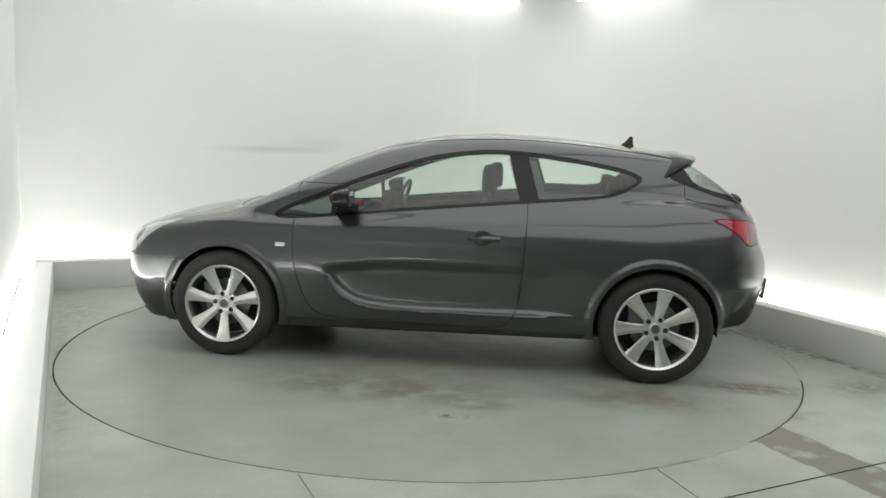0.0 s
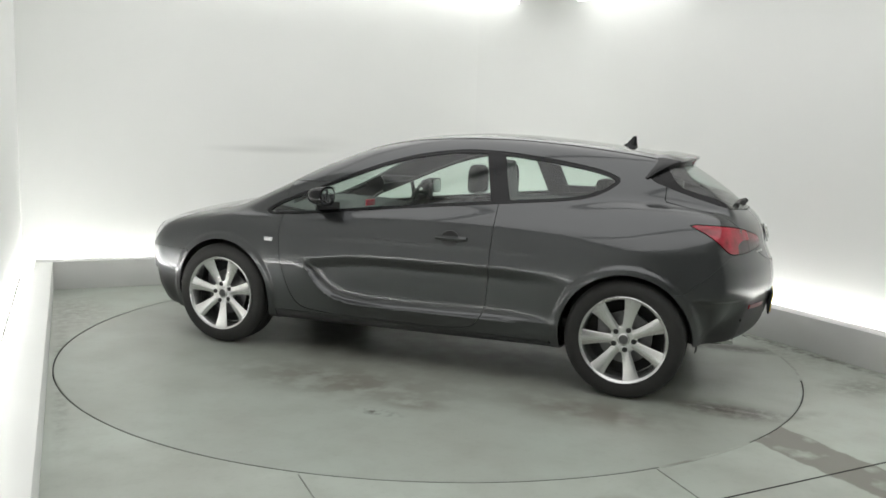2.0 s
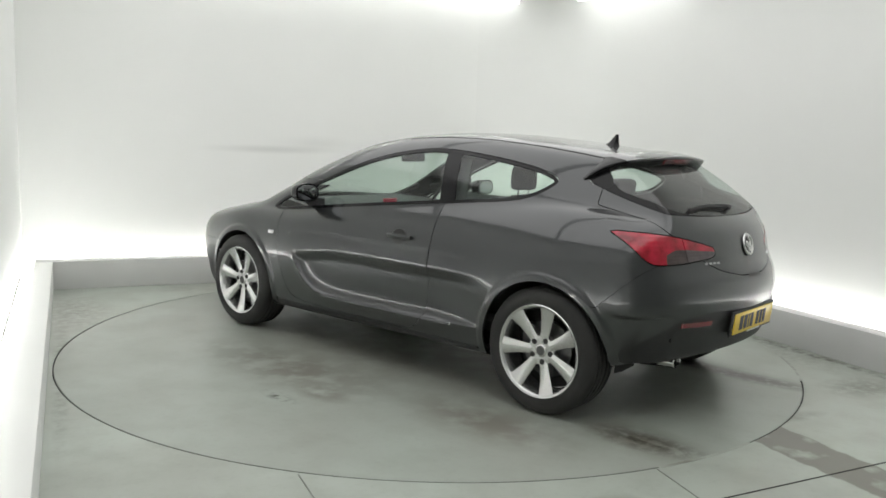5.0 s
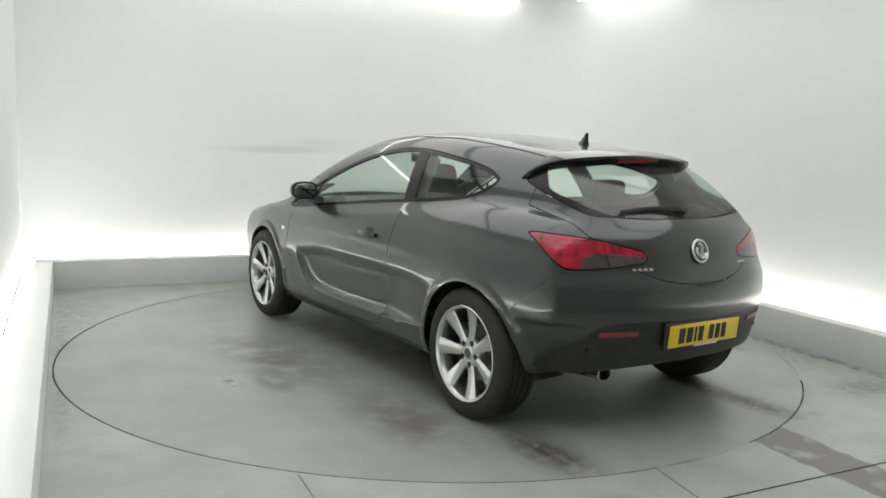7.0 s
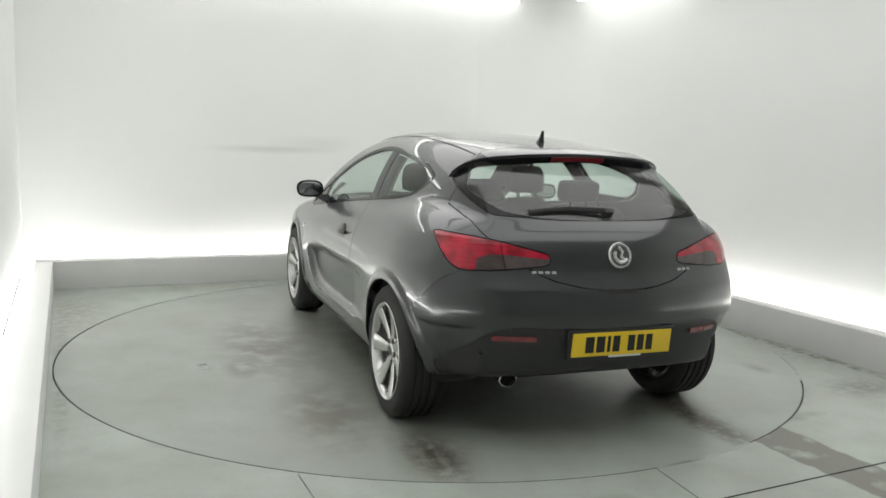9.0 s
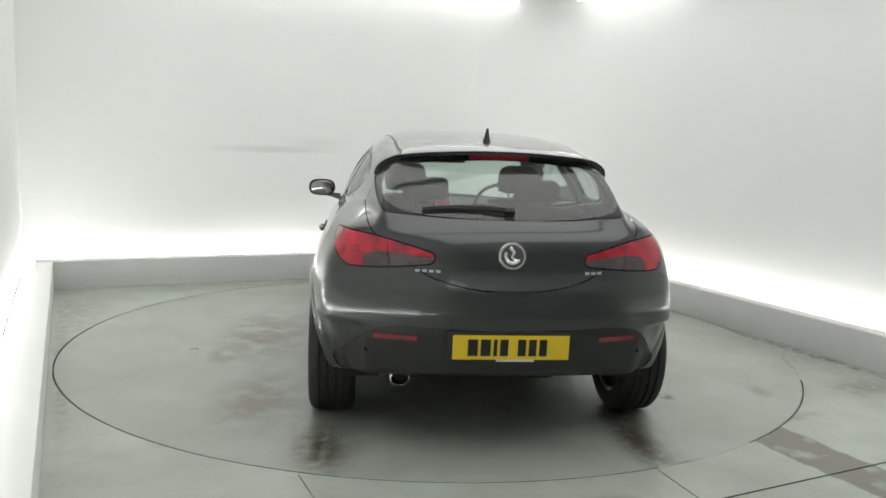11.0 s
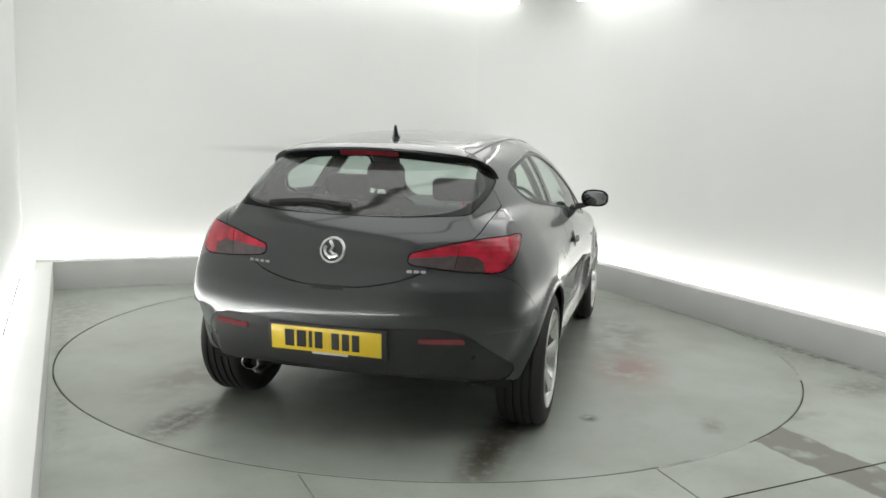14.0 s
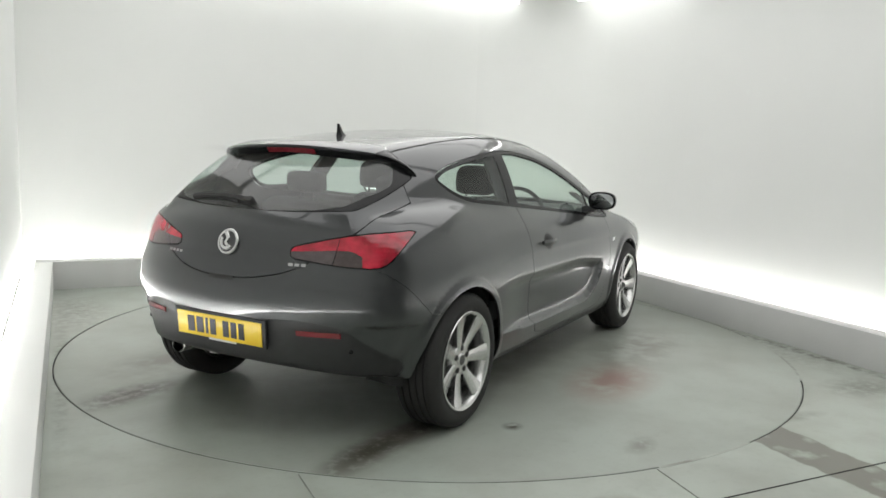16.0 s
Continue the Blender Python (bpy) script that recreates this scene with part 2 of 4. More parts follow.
def cove_light(u0, u1, v0, v1, lift=0.0):
    """A fluorescent batten that lies in the trough between plinth and wall."""
    length = max(u1 - u0, v1 - v0)
    along_u = (u1 - u0) > (v1 - v0)
    root = new("cove_light")
    root.matrix_world = Matrix.Translation(uv((u0 + u1) / 2, (v0 + v1) / 2, 0.0)) @ pose(0, 0, 0, 0, 0, ROOM + (0 if along_u else 90))
    tagged(root, "white fluorescent batten lying in the trough behind the plinth", "lamp", group="cove lights")
    bm = bmesh.new()
    box(bm, (0, 0, 0.03 + lift / 2), (length, 0.07, 0.06 + lift), bev=0.004)
    part("housing", bm, M_PLINTH, root)
    bm = bmesh.new()
    tube(bm, [(-length / 2 + 0.008, 0, 0.09 + lift), (length / 2 - 0.008, 0, 0.09 + lift)], 0.02, 10)
    part("tube", bm, M_STRIP, root)


cb = (VB + PW + WB) / 2
for i in range(3):
    w = (CU - WL - 0.2) / 3
    cove_light(WL + 0.15 + i * w, WL + 0.15 + (i + 1) * w - 0.06, cb - 0.03, cb + 0.03)
for uu, v1, lift in (((WL + UL - PW) / 2, WB - 0.35, 0.13), ((WR + UR + PW) / 2, CV - 0.03, 0.0)):
    for i in range(4):
        cove_light(uu - 0.03, uu + 0.03, v1 - 1.75 * i - 1.74, v1 - 1.75 * i, lift)


def corner_cove_light(angle):
    """A short batten in the bend of the trough."""
    r = (UR - CU + PW + RC) / 2
    root = new("cove_light")
    root.matrix_world = Matrix.Translation(uv(CU + r * math.cos(radians(angle)), CV + r * math.sin(radians(angle)), 0.0)) @ pose(0, 0, 0, 0, 0, ROOM + angle + 90)
    tagged(root, "short white fluorescent batten in the bend of the trough", "lamp", group="cove lights")
    bm = bmesh.new()
    box(bm, (0, 0, 0.03), (0.42, 0.07, 0.06), bev=0.004)
    part("housing", bm, M_PLINTH, root)
    bm = bmesh.new()
    tube(bm, [(-0.2, 0, 0.09), (0.2, 0, 0.09)], 0.02, 10)
    part("tube", bm, M_STRIP, root)


for angle in (15, 45, 75):
    corner_cove_light(angle)


WASH_Z = 2.93


def wall_wash(u0, v0, u1, v1):
    """A tube batten on short brackets along the top of a wall."""
    a, b = Vector(uv(u0, v0, WASH_Z)), Vector(uv(u1, v1, WASH_Z))
    length = (b - a).length
    root = new("wall_wash_light")
    root.matrix_world = Matrix.Translation((a + b) / 2) @ pose(0, 0, 0, 0, 0, math.degrees(math.atan2(b.y - a.y, b.x - a.x)))
    tagged(root, "white tube batten washing the top of the wall", "lamp", group="wall wash lights")
    bm = bmesh.new()
    box(bm, (0, 0, 0.05), (length, 0.06, 0.05), bev=0.004)
    part("housing", bm, M_PLINTH, root)
    bm = bmesh.new()
    tube(bm, [(-length / 2 + 0.02, 0, 0), (length / 2 - 0.02, 0, 0)], 0.02, 10)
    part("tube", bm, M_WASH, root)
    for x in (-length / 3, length / 3):
        bm = bmesh.new()
        tube(bm, [(x, 0, 0.07), (x, 0, WALL_H - WASH_Z + 0.005)], 0.008, 6)
        part("hanger", bm, M_PLINTH, root)


for i in range(3):
    wall_wash(-2.58 + 1.59 * i, WB - 0.19, -2.58 + 1.59 * i + 1.57, WB - 0.19)
wall_wash(WR - 0.19, 2.24, WR - 0.19, 0.70)
slab("ceiling", WL - 0.12, WR + 0.12, VF - 0.12, WB + 0.12, 3.3, 3.42, M_WALL, "white studio ceiling above the fill boxes", "ceiling")


# unseen box of light, added overhead for an even fill and soft reflections
def fill_box(u0, u1, v0, v1, z):
    root = new("fill_box")
    root.matrix_world = Matrix.Translation(uv((u0 + u1) / 2, (v0 + v1) / 2, z)) @ pose(0, 0, 0, 0, 0, ROOM)
    tagged(root, "added overhead fill box, unseen, with a glowing diffuser", "lamp", group="overhead light boxes")
    a, b = u1 - u0, v1 - v0
    bm = bmesh.new()
    box(bm, (0, b / 2, 0.08), (a, 0.03, 0.16))
    box(bm, (0, -b / 2, 0.08), (a, 0.03, 0.16))
    box(bm, (a / 2, 0, 0.08), (0.03, b - 0.03, 0.16))
    box(bm, (-a / 2, 0, 0.08), (0.03, b - 0.03, 0.16))
    box(bm, (0, 0, 0.18), (a, b, 0.03))
    part("housing", bm, M_PLINTH, root, smooth=False)
    bm = bmesh.new()
    box(bm, (0, 0, 0.03), (a - 0.04, b - 0.04, 0.02))
    part("diffuser", bm, M_PANEL, root, smooth=False)
    for x in (-a / 3, a / 3):
        bm = bmesh.new()
        tube(bm, [(x, 0, 0.19), (x, 0, 3.3 - z + 0.01)], 0.01, 6)
        part("hanger", bm, M_PLINTH, root)


for v0, v1 in ((0.75, 2.2), (-1.0, 0.67), (-2.75, -1.08), (-4.5, -2.83)):
    fill_box(-2.40, 2.40, v0, v1, 3.03)

# ---- floor ----
R_TABLE = 2.441
PATCH, DIRT, WET = (0.165, 0.16, 0.132), (0.055, 0.047, 0.034), (0.18, 0.178, 0.148)
# the last two also carry the shade of the car on the deck
RUST, BROWN, DAMP_SHADE = (0.25, 0.135, 0.105), (0.16, 0.148, 0.120), (0.27, 0.275, 0.245)


def floor_material(name, marks, square=None, tone=1.0):
    m = bpy.data.materials.new(name)
    m.use_nodes = True
    nt = m.node_tree
    N, L = nt.nodes.new, nt.links.new
    b = nt.nodes["Principled BSDF"]
    tc = N("ShaderNodeTexCoord")

    def noise_node(scale, detail=6, rough=0.6):
        n = N("ShaderNodeTexNoise")
        n.inputs["Scale"].default_value, n.inputs["Detail"].default_value, n.inputs["Roughness"].default_value = scale, detail, rough
        L(tc.outputs["Object"], n.inputs["Vector"])
        return n.outputs["Fac"]

    def rng(v, a, b2, c, d):
        r = N("ShaderNodeMapRange")
        for i, q in enumerate((a, b2, c, d)):
            r.inputs[1 + i].default_value = q
        L(v, r.inputs[0])
        return r.outputs[0]

    def mixc(fac, a, col):
        x = N("ShaderNodeMix")
        x.data_type = "RGBA"
        L(fac, x.inputs[0])
        if isinstance(a, tuple):
            x.inputs[6].default_value = (*a, 1)
        else:
            L(a, x.inputs[6])
        x.inputs[7].default_value = (*col, 1)
        return x.outputs[2]

    def math2(op, a, c):
        x = N("ShaderNodeMath")
        x.operation = op
        L(a, x.inputs[0])
        if isinstance(c, float):
            x.inputs[1].default_value = c
        else:
            L(c, x.inputs[1])
        return x.outputs[0]

    col = mixc(rng(noise_node(0.7, 3), 0.3, 0.75, 0, 1), (0.40 * tone, 0.445 * tone, 0.395 * tone), (0.355 * tone, 0.39 * tone, 0.35 * tone))
    col = mixc(rng(noise_node(1.4, 3, 0.5), 0.40, 0.80, 0, 0.6), col, (0.30, 0.30, 0.26))
    col = mixc(rng(noise_node(30, 3), 0.55, 0.85, 0, 0.25), col, (0.22, 0.22, 0.19))
    col = mixc(rng(noise_node(4.5, 5, 0.62), 0.46, 0.72, 0, 0.38), col, (0.27, 0.28, 0.24))
    patchy, speckle = noise_node(6, 3, 0.5), noise_node(15, 5, 0.62)
    for (x, y, sx, sy, dark, lo, hi) in marks:
        mp = N("ShaderNodeMapping")
        mp.inputs["Location"].default_value = (-x / sx, -y / sy, 0)
        mp.inputs["Scale"].default_value = (1 / sx, 1 / sy, 0)
        L(tc.outputs["Object"], mp.inputs[0])
        ln = N("ShaderNodeVectorMath")
        ln.operation = "LENGTH"
        L(mp.outputs[0], ln.inputs[0])
        dist = ln.outputs["Value"]
        if square == (x, y):
            sx_ = N("ShaderNodeSeparateXYZ")
            L(mp.outputs[0], sx_.inputs[0])
            ab = [math2("ABSOLUTE", sx_.outputs[i], 0.0) for i in (0, 1)]
            dist = math2("ADD", math2("MAXIMUM", ab[0], ab[1]), rng(patchy, 0.3, 0.7, -0.12, 0.12))
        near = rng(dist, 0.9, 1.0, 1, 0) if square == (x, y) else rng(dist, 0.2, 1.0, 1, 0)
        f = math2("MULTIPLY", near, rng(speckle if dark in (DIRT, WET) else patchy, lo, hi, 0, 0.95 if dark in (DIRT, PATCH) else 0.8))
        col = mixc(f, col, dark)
    L(col, b.inputs["Base Color"])
    L(rng(noise_node(1.4, 2), 0.3, 0.7, 0.285, 0.37), b.inputs["Roughness"])
    bp = N("ShaderNodeBump")
    bp.inputs["Strength"].default_value, bp.inputs["Distance"].default_value = 0.05, 0.003
    L(noise_node(8, 2), bp.inputs["Height"])
    L(bp.outputs[0], b.inputs["Normal"])
    return m



# marks: place, half sizes, colour, and the span of the noise that shows
M_FLOOR = floor_material("painted_concrete", [(0.84, -2.66, 0.155, 0.55, PATCH, 0.22, 0.42), (-0.42, -2.72, 0.20, 0.13, (0.17, 0.12, 0.08), 0.25, 0.45), (1.35, -1.75, 0.35, 0.3, BROWN, 0.40, 0.58), (-1.9, -1.35, 0.16, 0.2, WET, 0.3, 0.55), (2.25, -0.4, 0.28, 1.6, WET, 0.3, 0.6), (2.40, -1.2, 0.07, 1.3, DIRT, 0.42, 0.60), (2.05, -1.9, 0.35, 0.22, WET, 0.35, 0.55), (1.15, -2.15, 0.30, 0.08, BROWN, 0.35, 0.55), (-1.72, -1.05, 0.10, 0.12, DIRT, 0.48, 0.68), (-2.40, 0.2, 0.06, 1.8, WET, 0.35, 0.6), (-2.3, 1.6, 0.3, 0.8, WET, 0.35, 0.6), (0.3, 2.4, 2.4, 0.25, WET, 0.3, 0.6)], (0.84, -2.66), tone=1.07)
# the two widest marks paint the shade under the car, mixed with brown dirt
M_TABLE = floor_material("painted_steel_deck", [(0.0, 0.0, 2.3, 1.7, DAMP_SHADE, 0.15, 0.60), (-0.1, 0.0, 2.1, 1.25, BROWN, 0.12, 0.60),
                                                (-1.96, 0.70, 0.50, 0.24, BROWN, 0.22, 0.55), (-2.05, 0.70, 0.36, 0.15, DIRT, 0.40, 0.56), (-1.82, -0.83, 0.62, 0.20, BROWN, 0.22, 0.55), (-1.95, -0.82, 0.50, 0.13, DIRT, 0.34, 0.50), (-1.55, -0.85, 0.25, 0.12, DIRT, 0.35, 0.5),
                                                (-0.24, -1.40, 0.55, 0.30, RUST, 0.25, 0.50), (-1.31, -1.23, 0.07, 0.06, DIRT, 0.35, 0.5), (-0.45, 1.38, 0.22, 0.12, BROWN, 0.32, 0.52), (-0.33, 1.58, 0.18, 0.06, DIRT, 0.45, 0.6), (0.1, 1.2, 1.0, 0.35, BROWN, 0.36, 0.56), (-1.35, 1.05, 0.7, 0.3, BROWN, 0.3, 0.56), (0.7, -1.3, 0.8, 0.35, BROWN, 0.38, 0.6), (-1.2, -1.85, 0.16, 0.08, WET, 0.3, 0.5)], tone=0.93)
M_JOINT = mat("dark_joint", (0.03, 0.03, 0.028), 0.8)
M_FILLED = mat("paint_filled_joint", (0.19, 0.20, 0.175), 0.6, var=0.3, scale=9)

# the floor is one sheet with a round pit in which the deck turns
bm = bmesh.new()
n = 160
inner = [bm.verts.new(((R_TABLE + 0.008) * math.cos(2 * math.pi * i / n), (R_TABLE + 0.008) * math.sin(2 * math.pi * i / n), 0)) for i in range(n)]
low = [bm.verts.new((v.co.x, v.co.y, -0.06)) for v in inner]
half = 9.0
outer = []
for i in range(n):
    c, s = math.cos(2 * math.pi * i / n), math.sin(2 * math.pi * i / n)
    k = half / max(abs(c), abs(s))
    outer.append(bm.verts.new((k * c, k * s, 0)))
for i in range(n):
    j = (i + 1) % n
    bm.faces.new((inner[i], inner[j], outer[j], outer[i]))
    bm.faces.new((low[i], low[j], inner[j], inner[i]))
bm.faces.new(low)
floor = part("floor", bm, M_FLOOR, smooth=False)
floor.matrix_world = pose(0, 0, 0, 0, 0, ROOM)
tagged(floor, "pale grey-green painted concrete floor with damp stains", "floor", kind="structure")


def joint(u0, v0, u1, v1, w=0.006, material=None):
    a, b = Vector(uv(u0, v0)), Vector(uv(u1, v1))
    bm = bmesh.new()
    box(bm, (0, 0, 0), ((b - a).length, w, 0.004))
    ob = part("floor_joint", bm, material or M_JOINT, smooth=False)
    ob.matrix_world = Matrix.Translation((a + b) / 2 + Vector((0, 0, 0.0005))) @ pose(0, 0, 0, 0, 0, math.degrees(math.atan2(b.y - a.y, b.x - a.x)))
    tagged(ob, "thin dark joint in the painted floor", "joint", kind="structure")


def gap_filler(a0, a1):
    """Where worn paint has closed the slit round the deck."""
    bm = bmesh.new()
    rings = []
    for i in range(25):
        a = radians(a0 + (a1 - a0) * i / 24)
        rings.append([(r * math.cos(a), r * math.sin(a), z) for r, z in ((R_TABLE - 0.006, 0.0008), (R_TABLE + 0.012, 0.0012), (R_TABLE + 0.012, -0.01), (R_TABLE + 0.001, -0.01))])
    loft(bm, rings)
    ob = part("gap_filler", bm, M_FLOOR, smooth=False)
    tagged(ob, "smear of floor paint closing the slit round the deck", "paint smear", kind="structure")


gap_filler(-65.0, -50.0)
gap_filler(-18.5, 9.0)
joint(-1.49, -1.97, -1.50, -4.5, 0.005, M_FILLED)
joint(0.0, -2.46, -0.04, -2.80, 0.005, M_FILLED)
joint(-0.9, -2.82, UR, -2.74)

bm = bmesh.new()
lathe(bm, [(0.001, 0.0), (0.8, 0.0), (1.6, 0.0), (R_TABLE - 0.004, 0.0), (R_TABLE, -0.004), (R_TABLE, -0.05), (0.001, -0.05)], 160, "z")
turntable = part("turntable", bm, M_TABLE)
bm = bmesh.new()
lathe(bm, [(R_TABLE + 0.0005, -0.001), (R_TABLE + 0.0055, -0.003), (R_TABLE + 0.0055, -0.05), (R_TABLE + 0.0005, -0.05)], 160, "z", closed=True)
part("edge_strip", bm, M_JOINT, turntable, "dark edge strip of the deck")
tagged(turntable, "large round grey-green car turntable, damp and dirty, with car shade painted in", "turntable")

# ---- car ----
car = new("car")
tagged(car, "dark grey metallic three-door hatchback with silver alloy wheels", "car")
AX, HUB_Z, TYRE_R, ARCH_R = 1.3475, 0.338, 0.338, 0.372

_side = curve([0.10, 0.17, 0.24, 0.32, 0.45, 0.60, 0.66, 0.74, 0.84, 0.92, 1.0, 1.08, 1.2], [0.76, 0.82, 0.868, 0.888, 0.900, 0.910, 0.908, 0.897, 0.880, 0.853, 0.81, 0.76, 0.68], 0.022)
_taper = curve([-2.3, -2.1, -1.9, -1.65, -1.4, -1.1, 0.7, 1.0, 1.5, 1.9, 2.2, 2.4], [0.25, 0.16, 0.09, 0.035, 0.005, 0.0, 0.0, 0.008, 0.02, 0.075, 0.17, 0.27], 0.08)
_top = curve([-2.2, -2.0, -1.92, -1.6, -1.25, -0.9, -0.5, 0.0, 0.4, 0.7, 1.0, 1.3, 1.5, 1.87, 2.15, 2.35], [0.98, 1.055, 1.085, 1.14, 1.165, 1.15, 1.12, 1.08, 1.03, 0.995, 0.985, 0.98, 0.952, 0.877, 0.785, 0.64], 0.05)
_rear = curve([0.15, 0.25, 0.36, 0.45, 0.55, 0.66, 0.75, 0.80, 0.86, 0.92, 1.0, 1.06, 1.12], [-1.88, -1.98, -2.06, -2.09, -2.115, -2.125, -2.11, -2.085, -2.06, -2.05, -2.02, -1.98, -1.93], 0.018)
_front = curve([0.12, 0.2, 0.3, 0.5, 0.65, 0.75, 0.9], [2.05, 2.15, 2.235, 2.28, 2.275, 2.235, 2.09], 0.04)
_under = curve([-2.2, -1.9, -1.7, -1.35, -1.0, 0.9, 1.65, 2.3], [0.40, 0.335, 0.31, 0.29, 0.235, 0.205, 0.17, 0.20], 0.05)
_cabin = curve([0.7, 0.9, 1.0, 1.1, 1.2, 1.3, 1.38, 1.46], [0.91, 0.835, 0.795, 0.75, 0.70, 0.64, 0.58, 0.52], 0.04)
_ctaper = curve([-2.2, -1.85, -1.5, -1.1, -0.7, 0.3, 0.8, 1.3], [0.30, 0.185, 0.10, 0.04, 0.0, 0.0, 0.015, 0.05], 0.1)
_roof = curve([-1.8, -1.54, -1.25, -0.95, -0.6, -0.29, 0.04, 0.38, 0.73, 1.09, 1.35, 1.6], [1.34, 1.375, 1.412, 1.444, 1.470, 1.477, 1.455, 1.392, 1.262, 1.088, 0.975, 0.86], 0.07)
_rwin = curve([0.8, 1.0, 1.05, 1.09, 1.2, 1.30, 1.36, 1.5], [-1.95, -1.95, -1.945, -1.92, -1.775, -1.62, -1.52, -1.28], 0.02)

SCALLOP = rounded([(0.70, 0.60), (0.60, 0.455), (0.48, 0.385), (0.2, 0.36), (-0.5, 0.37), (-1.2, 0.40), (-1.2, 0.74), (0.2, 0.74), (0.72, 0.70)], 1)
_scallop = inside_of(SCALLOP)


def body_field(x, y, z):
    y = np.abs(y)
    # flanks with arches, haunches and the door scallop
    s = _side(z) - _taper(x)
    for xw in (-AX, AX):
        r = np.hypot(x - xw, z - HUB_Z)
        s = s + 0.013 * step(r, 0.428, 0.396) * step(z, 0.2, 0.4)
    s = s + 0.014 * np.exp(-((x + 1.42) / 0.42) ** 2 - ((z - 0.78) / 0.16) ** 2)
    brow = 0.645 - 0.05 * step(x, 0.2, 0.75)
    fade = step(x, -1.05, -0.55) * step(z, brow + 0.045, brow - 0.035)
    e = np.full(np.shape(x), 1.0)
    q = (np.abs(x) < 1.3) & (z > 0.2) & (z < 0.85)
    e[q] = _scallop(x[q], z[q])
    s = s - 0.048 * (1 - np.exp(-np.maximum(-e, 0) / 0.023)) * fade
    s = s + 0.012 * np.exp(-np.maximum(e, 0) / 0.035) * fade * step(z, 0.30, 0.36) * step(x, 0.86, 0.70)
    tuck = (0.024 * step(z, 0.600, 0.574) + 0.085 * step(z, 0.585, 0.26)) * step(x, -1.66, -1.80)
    s = s - tuck
    low = y - s
    low = smax(low, z - (_top(x) - 0.125 * y * y), 0.14)
    low = smax(low, _rear(z) + tuck * step(y, 0.62, 0.74) + 0.30 * y * y + 0.10 * y ** 4 - x, 0.10)
    low = smax(low, x - (_front(z) - 0.36 * y * y - 0.15 * y ** 4), 0.12)
    low = smax(low, _under(x) - z, 0.05)
    top = y - (_cabin(z) - _ctaper(x))
    top = smax(top, z - (_roof(x) - 0.10 * y * y - 0.06 * y ** 4), 0.15)
    top = smax(top, _rwin(z) + 0.20 * y * y - x, 0.05)
    top = smax(top, 0.80 - z, 0.02)
    return smin(low, top, 0.05)


def field_mesh(f, lo, hi, h):
    """Surface nets: a quad mesh on the zero of f, its vertices drawn onto the surface, with true normals."""
    ax = [np.arange(lo[i], hi[i] + h, h) for i in range(3)]
    X, Y, Z = np.meshgrid(*ax, indexing="ij")
    # rough values first, then true ones near the surface alone
    q = 4
    rough = f(X[::q, ::q, ::q].ravel(), Y[::q, ::q, ::q].ravel(), Z[::q, ::q, ::q].ravel()).reshape(X[::q, ::q, ::q].shape)
    val = rough.repeat(q, 0).repeat(q, 1).repeat(q, 2)[:X.shape[0], :X.shape[1], :X.shape[2]].copy()
    near = np.abs(val) < 9 * h
    val[near] = f(X[near], Y[near], Z[near])
    neg = val < 0
    cnt = sum(neg[i:neg.shape[0] - 1 + i, j:neg.shape[1] - 1 + j, k:neg.shape[2] - 1 + k].astype(np.int8) for i in (0, 1) for j in (0, 1) for k in (0, 1))
    cell = (cnt > 0) & (cnt < 8)
    idx = -np.ones(cell.shape, np.int64)
    ci = np.argwhere(cell)
    idx[cell] = np.arange(len(ci))
    P = np.array(lo) + (ci + 0.5) * h

    def grad(p):
        e = 0.003
        g = np.stack([f(*(p + np.eye(3)[a] * e).T) - f(*(p - np.eye(3)[a] * e).T) for a in range(3)], 1) / (2 * e)
        return g

    for _ in range(3):
        g = grad(P)
        v = f(*P.T)
        stp = v[:, None] * g / np.maximum((g * g).sum(1), 0.05)[:, None]
        ln = np.linalg.norm(stp, axis=1, keepdims=True)
        P = P - stp * np.minimum(1, 0.8 * h / np.maximum(ln, 1e-9))
    g = grad(P)
    Nn = g / np.linalg.norm(g, axis=1, keepdims=True)
    quads = []
    for a in range(3):
        b, c = (a + 1) % 3, (a + 2) % 3
        s0 = [slice(None)] * 3
        s1 = [slice(None)] * 3
        s0[a], s1[a] = slice(0, -1), slice(1, None)
        ch = neg[tuple(s0)] != neg[tuple(s1)]
        e = np.argwhere(ch)
        e = e[(e[:, b] > 0) & (e[:, c] > 0) & (e[:, b] < neg.shape[b] - 1) & (e[:, c] < neg.shape[c] - 1)]
        flip = neg[tuple(e.T)]

        def at(db, dc):
            q = e.copy()
            q[:, b] += db
            q[:, c] += dc
            return idx[tuple(q.T)]
        q = np.stack([at(-1, -1), at(0, -1), at(0, 0), at(-1, 0)], 1)
        q[~flip] = q[~flip][:, ::-1]
        quads.append(q)
    Q = np.concatenate(quads)
    F = np.concatenate([Q[:, [0, 1, 2]], Q[:, [0, 2, 3]]])
    return P, Nn, F


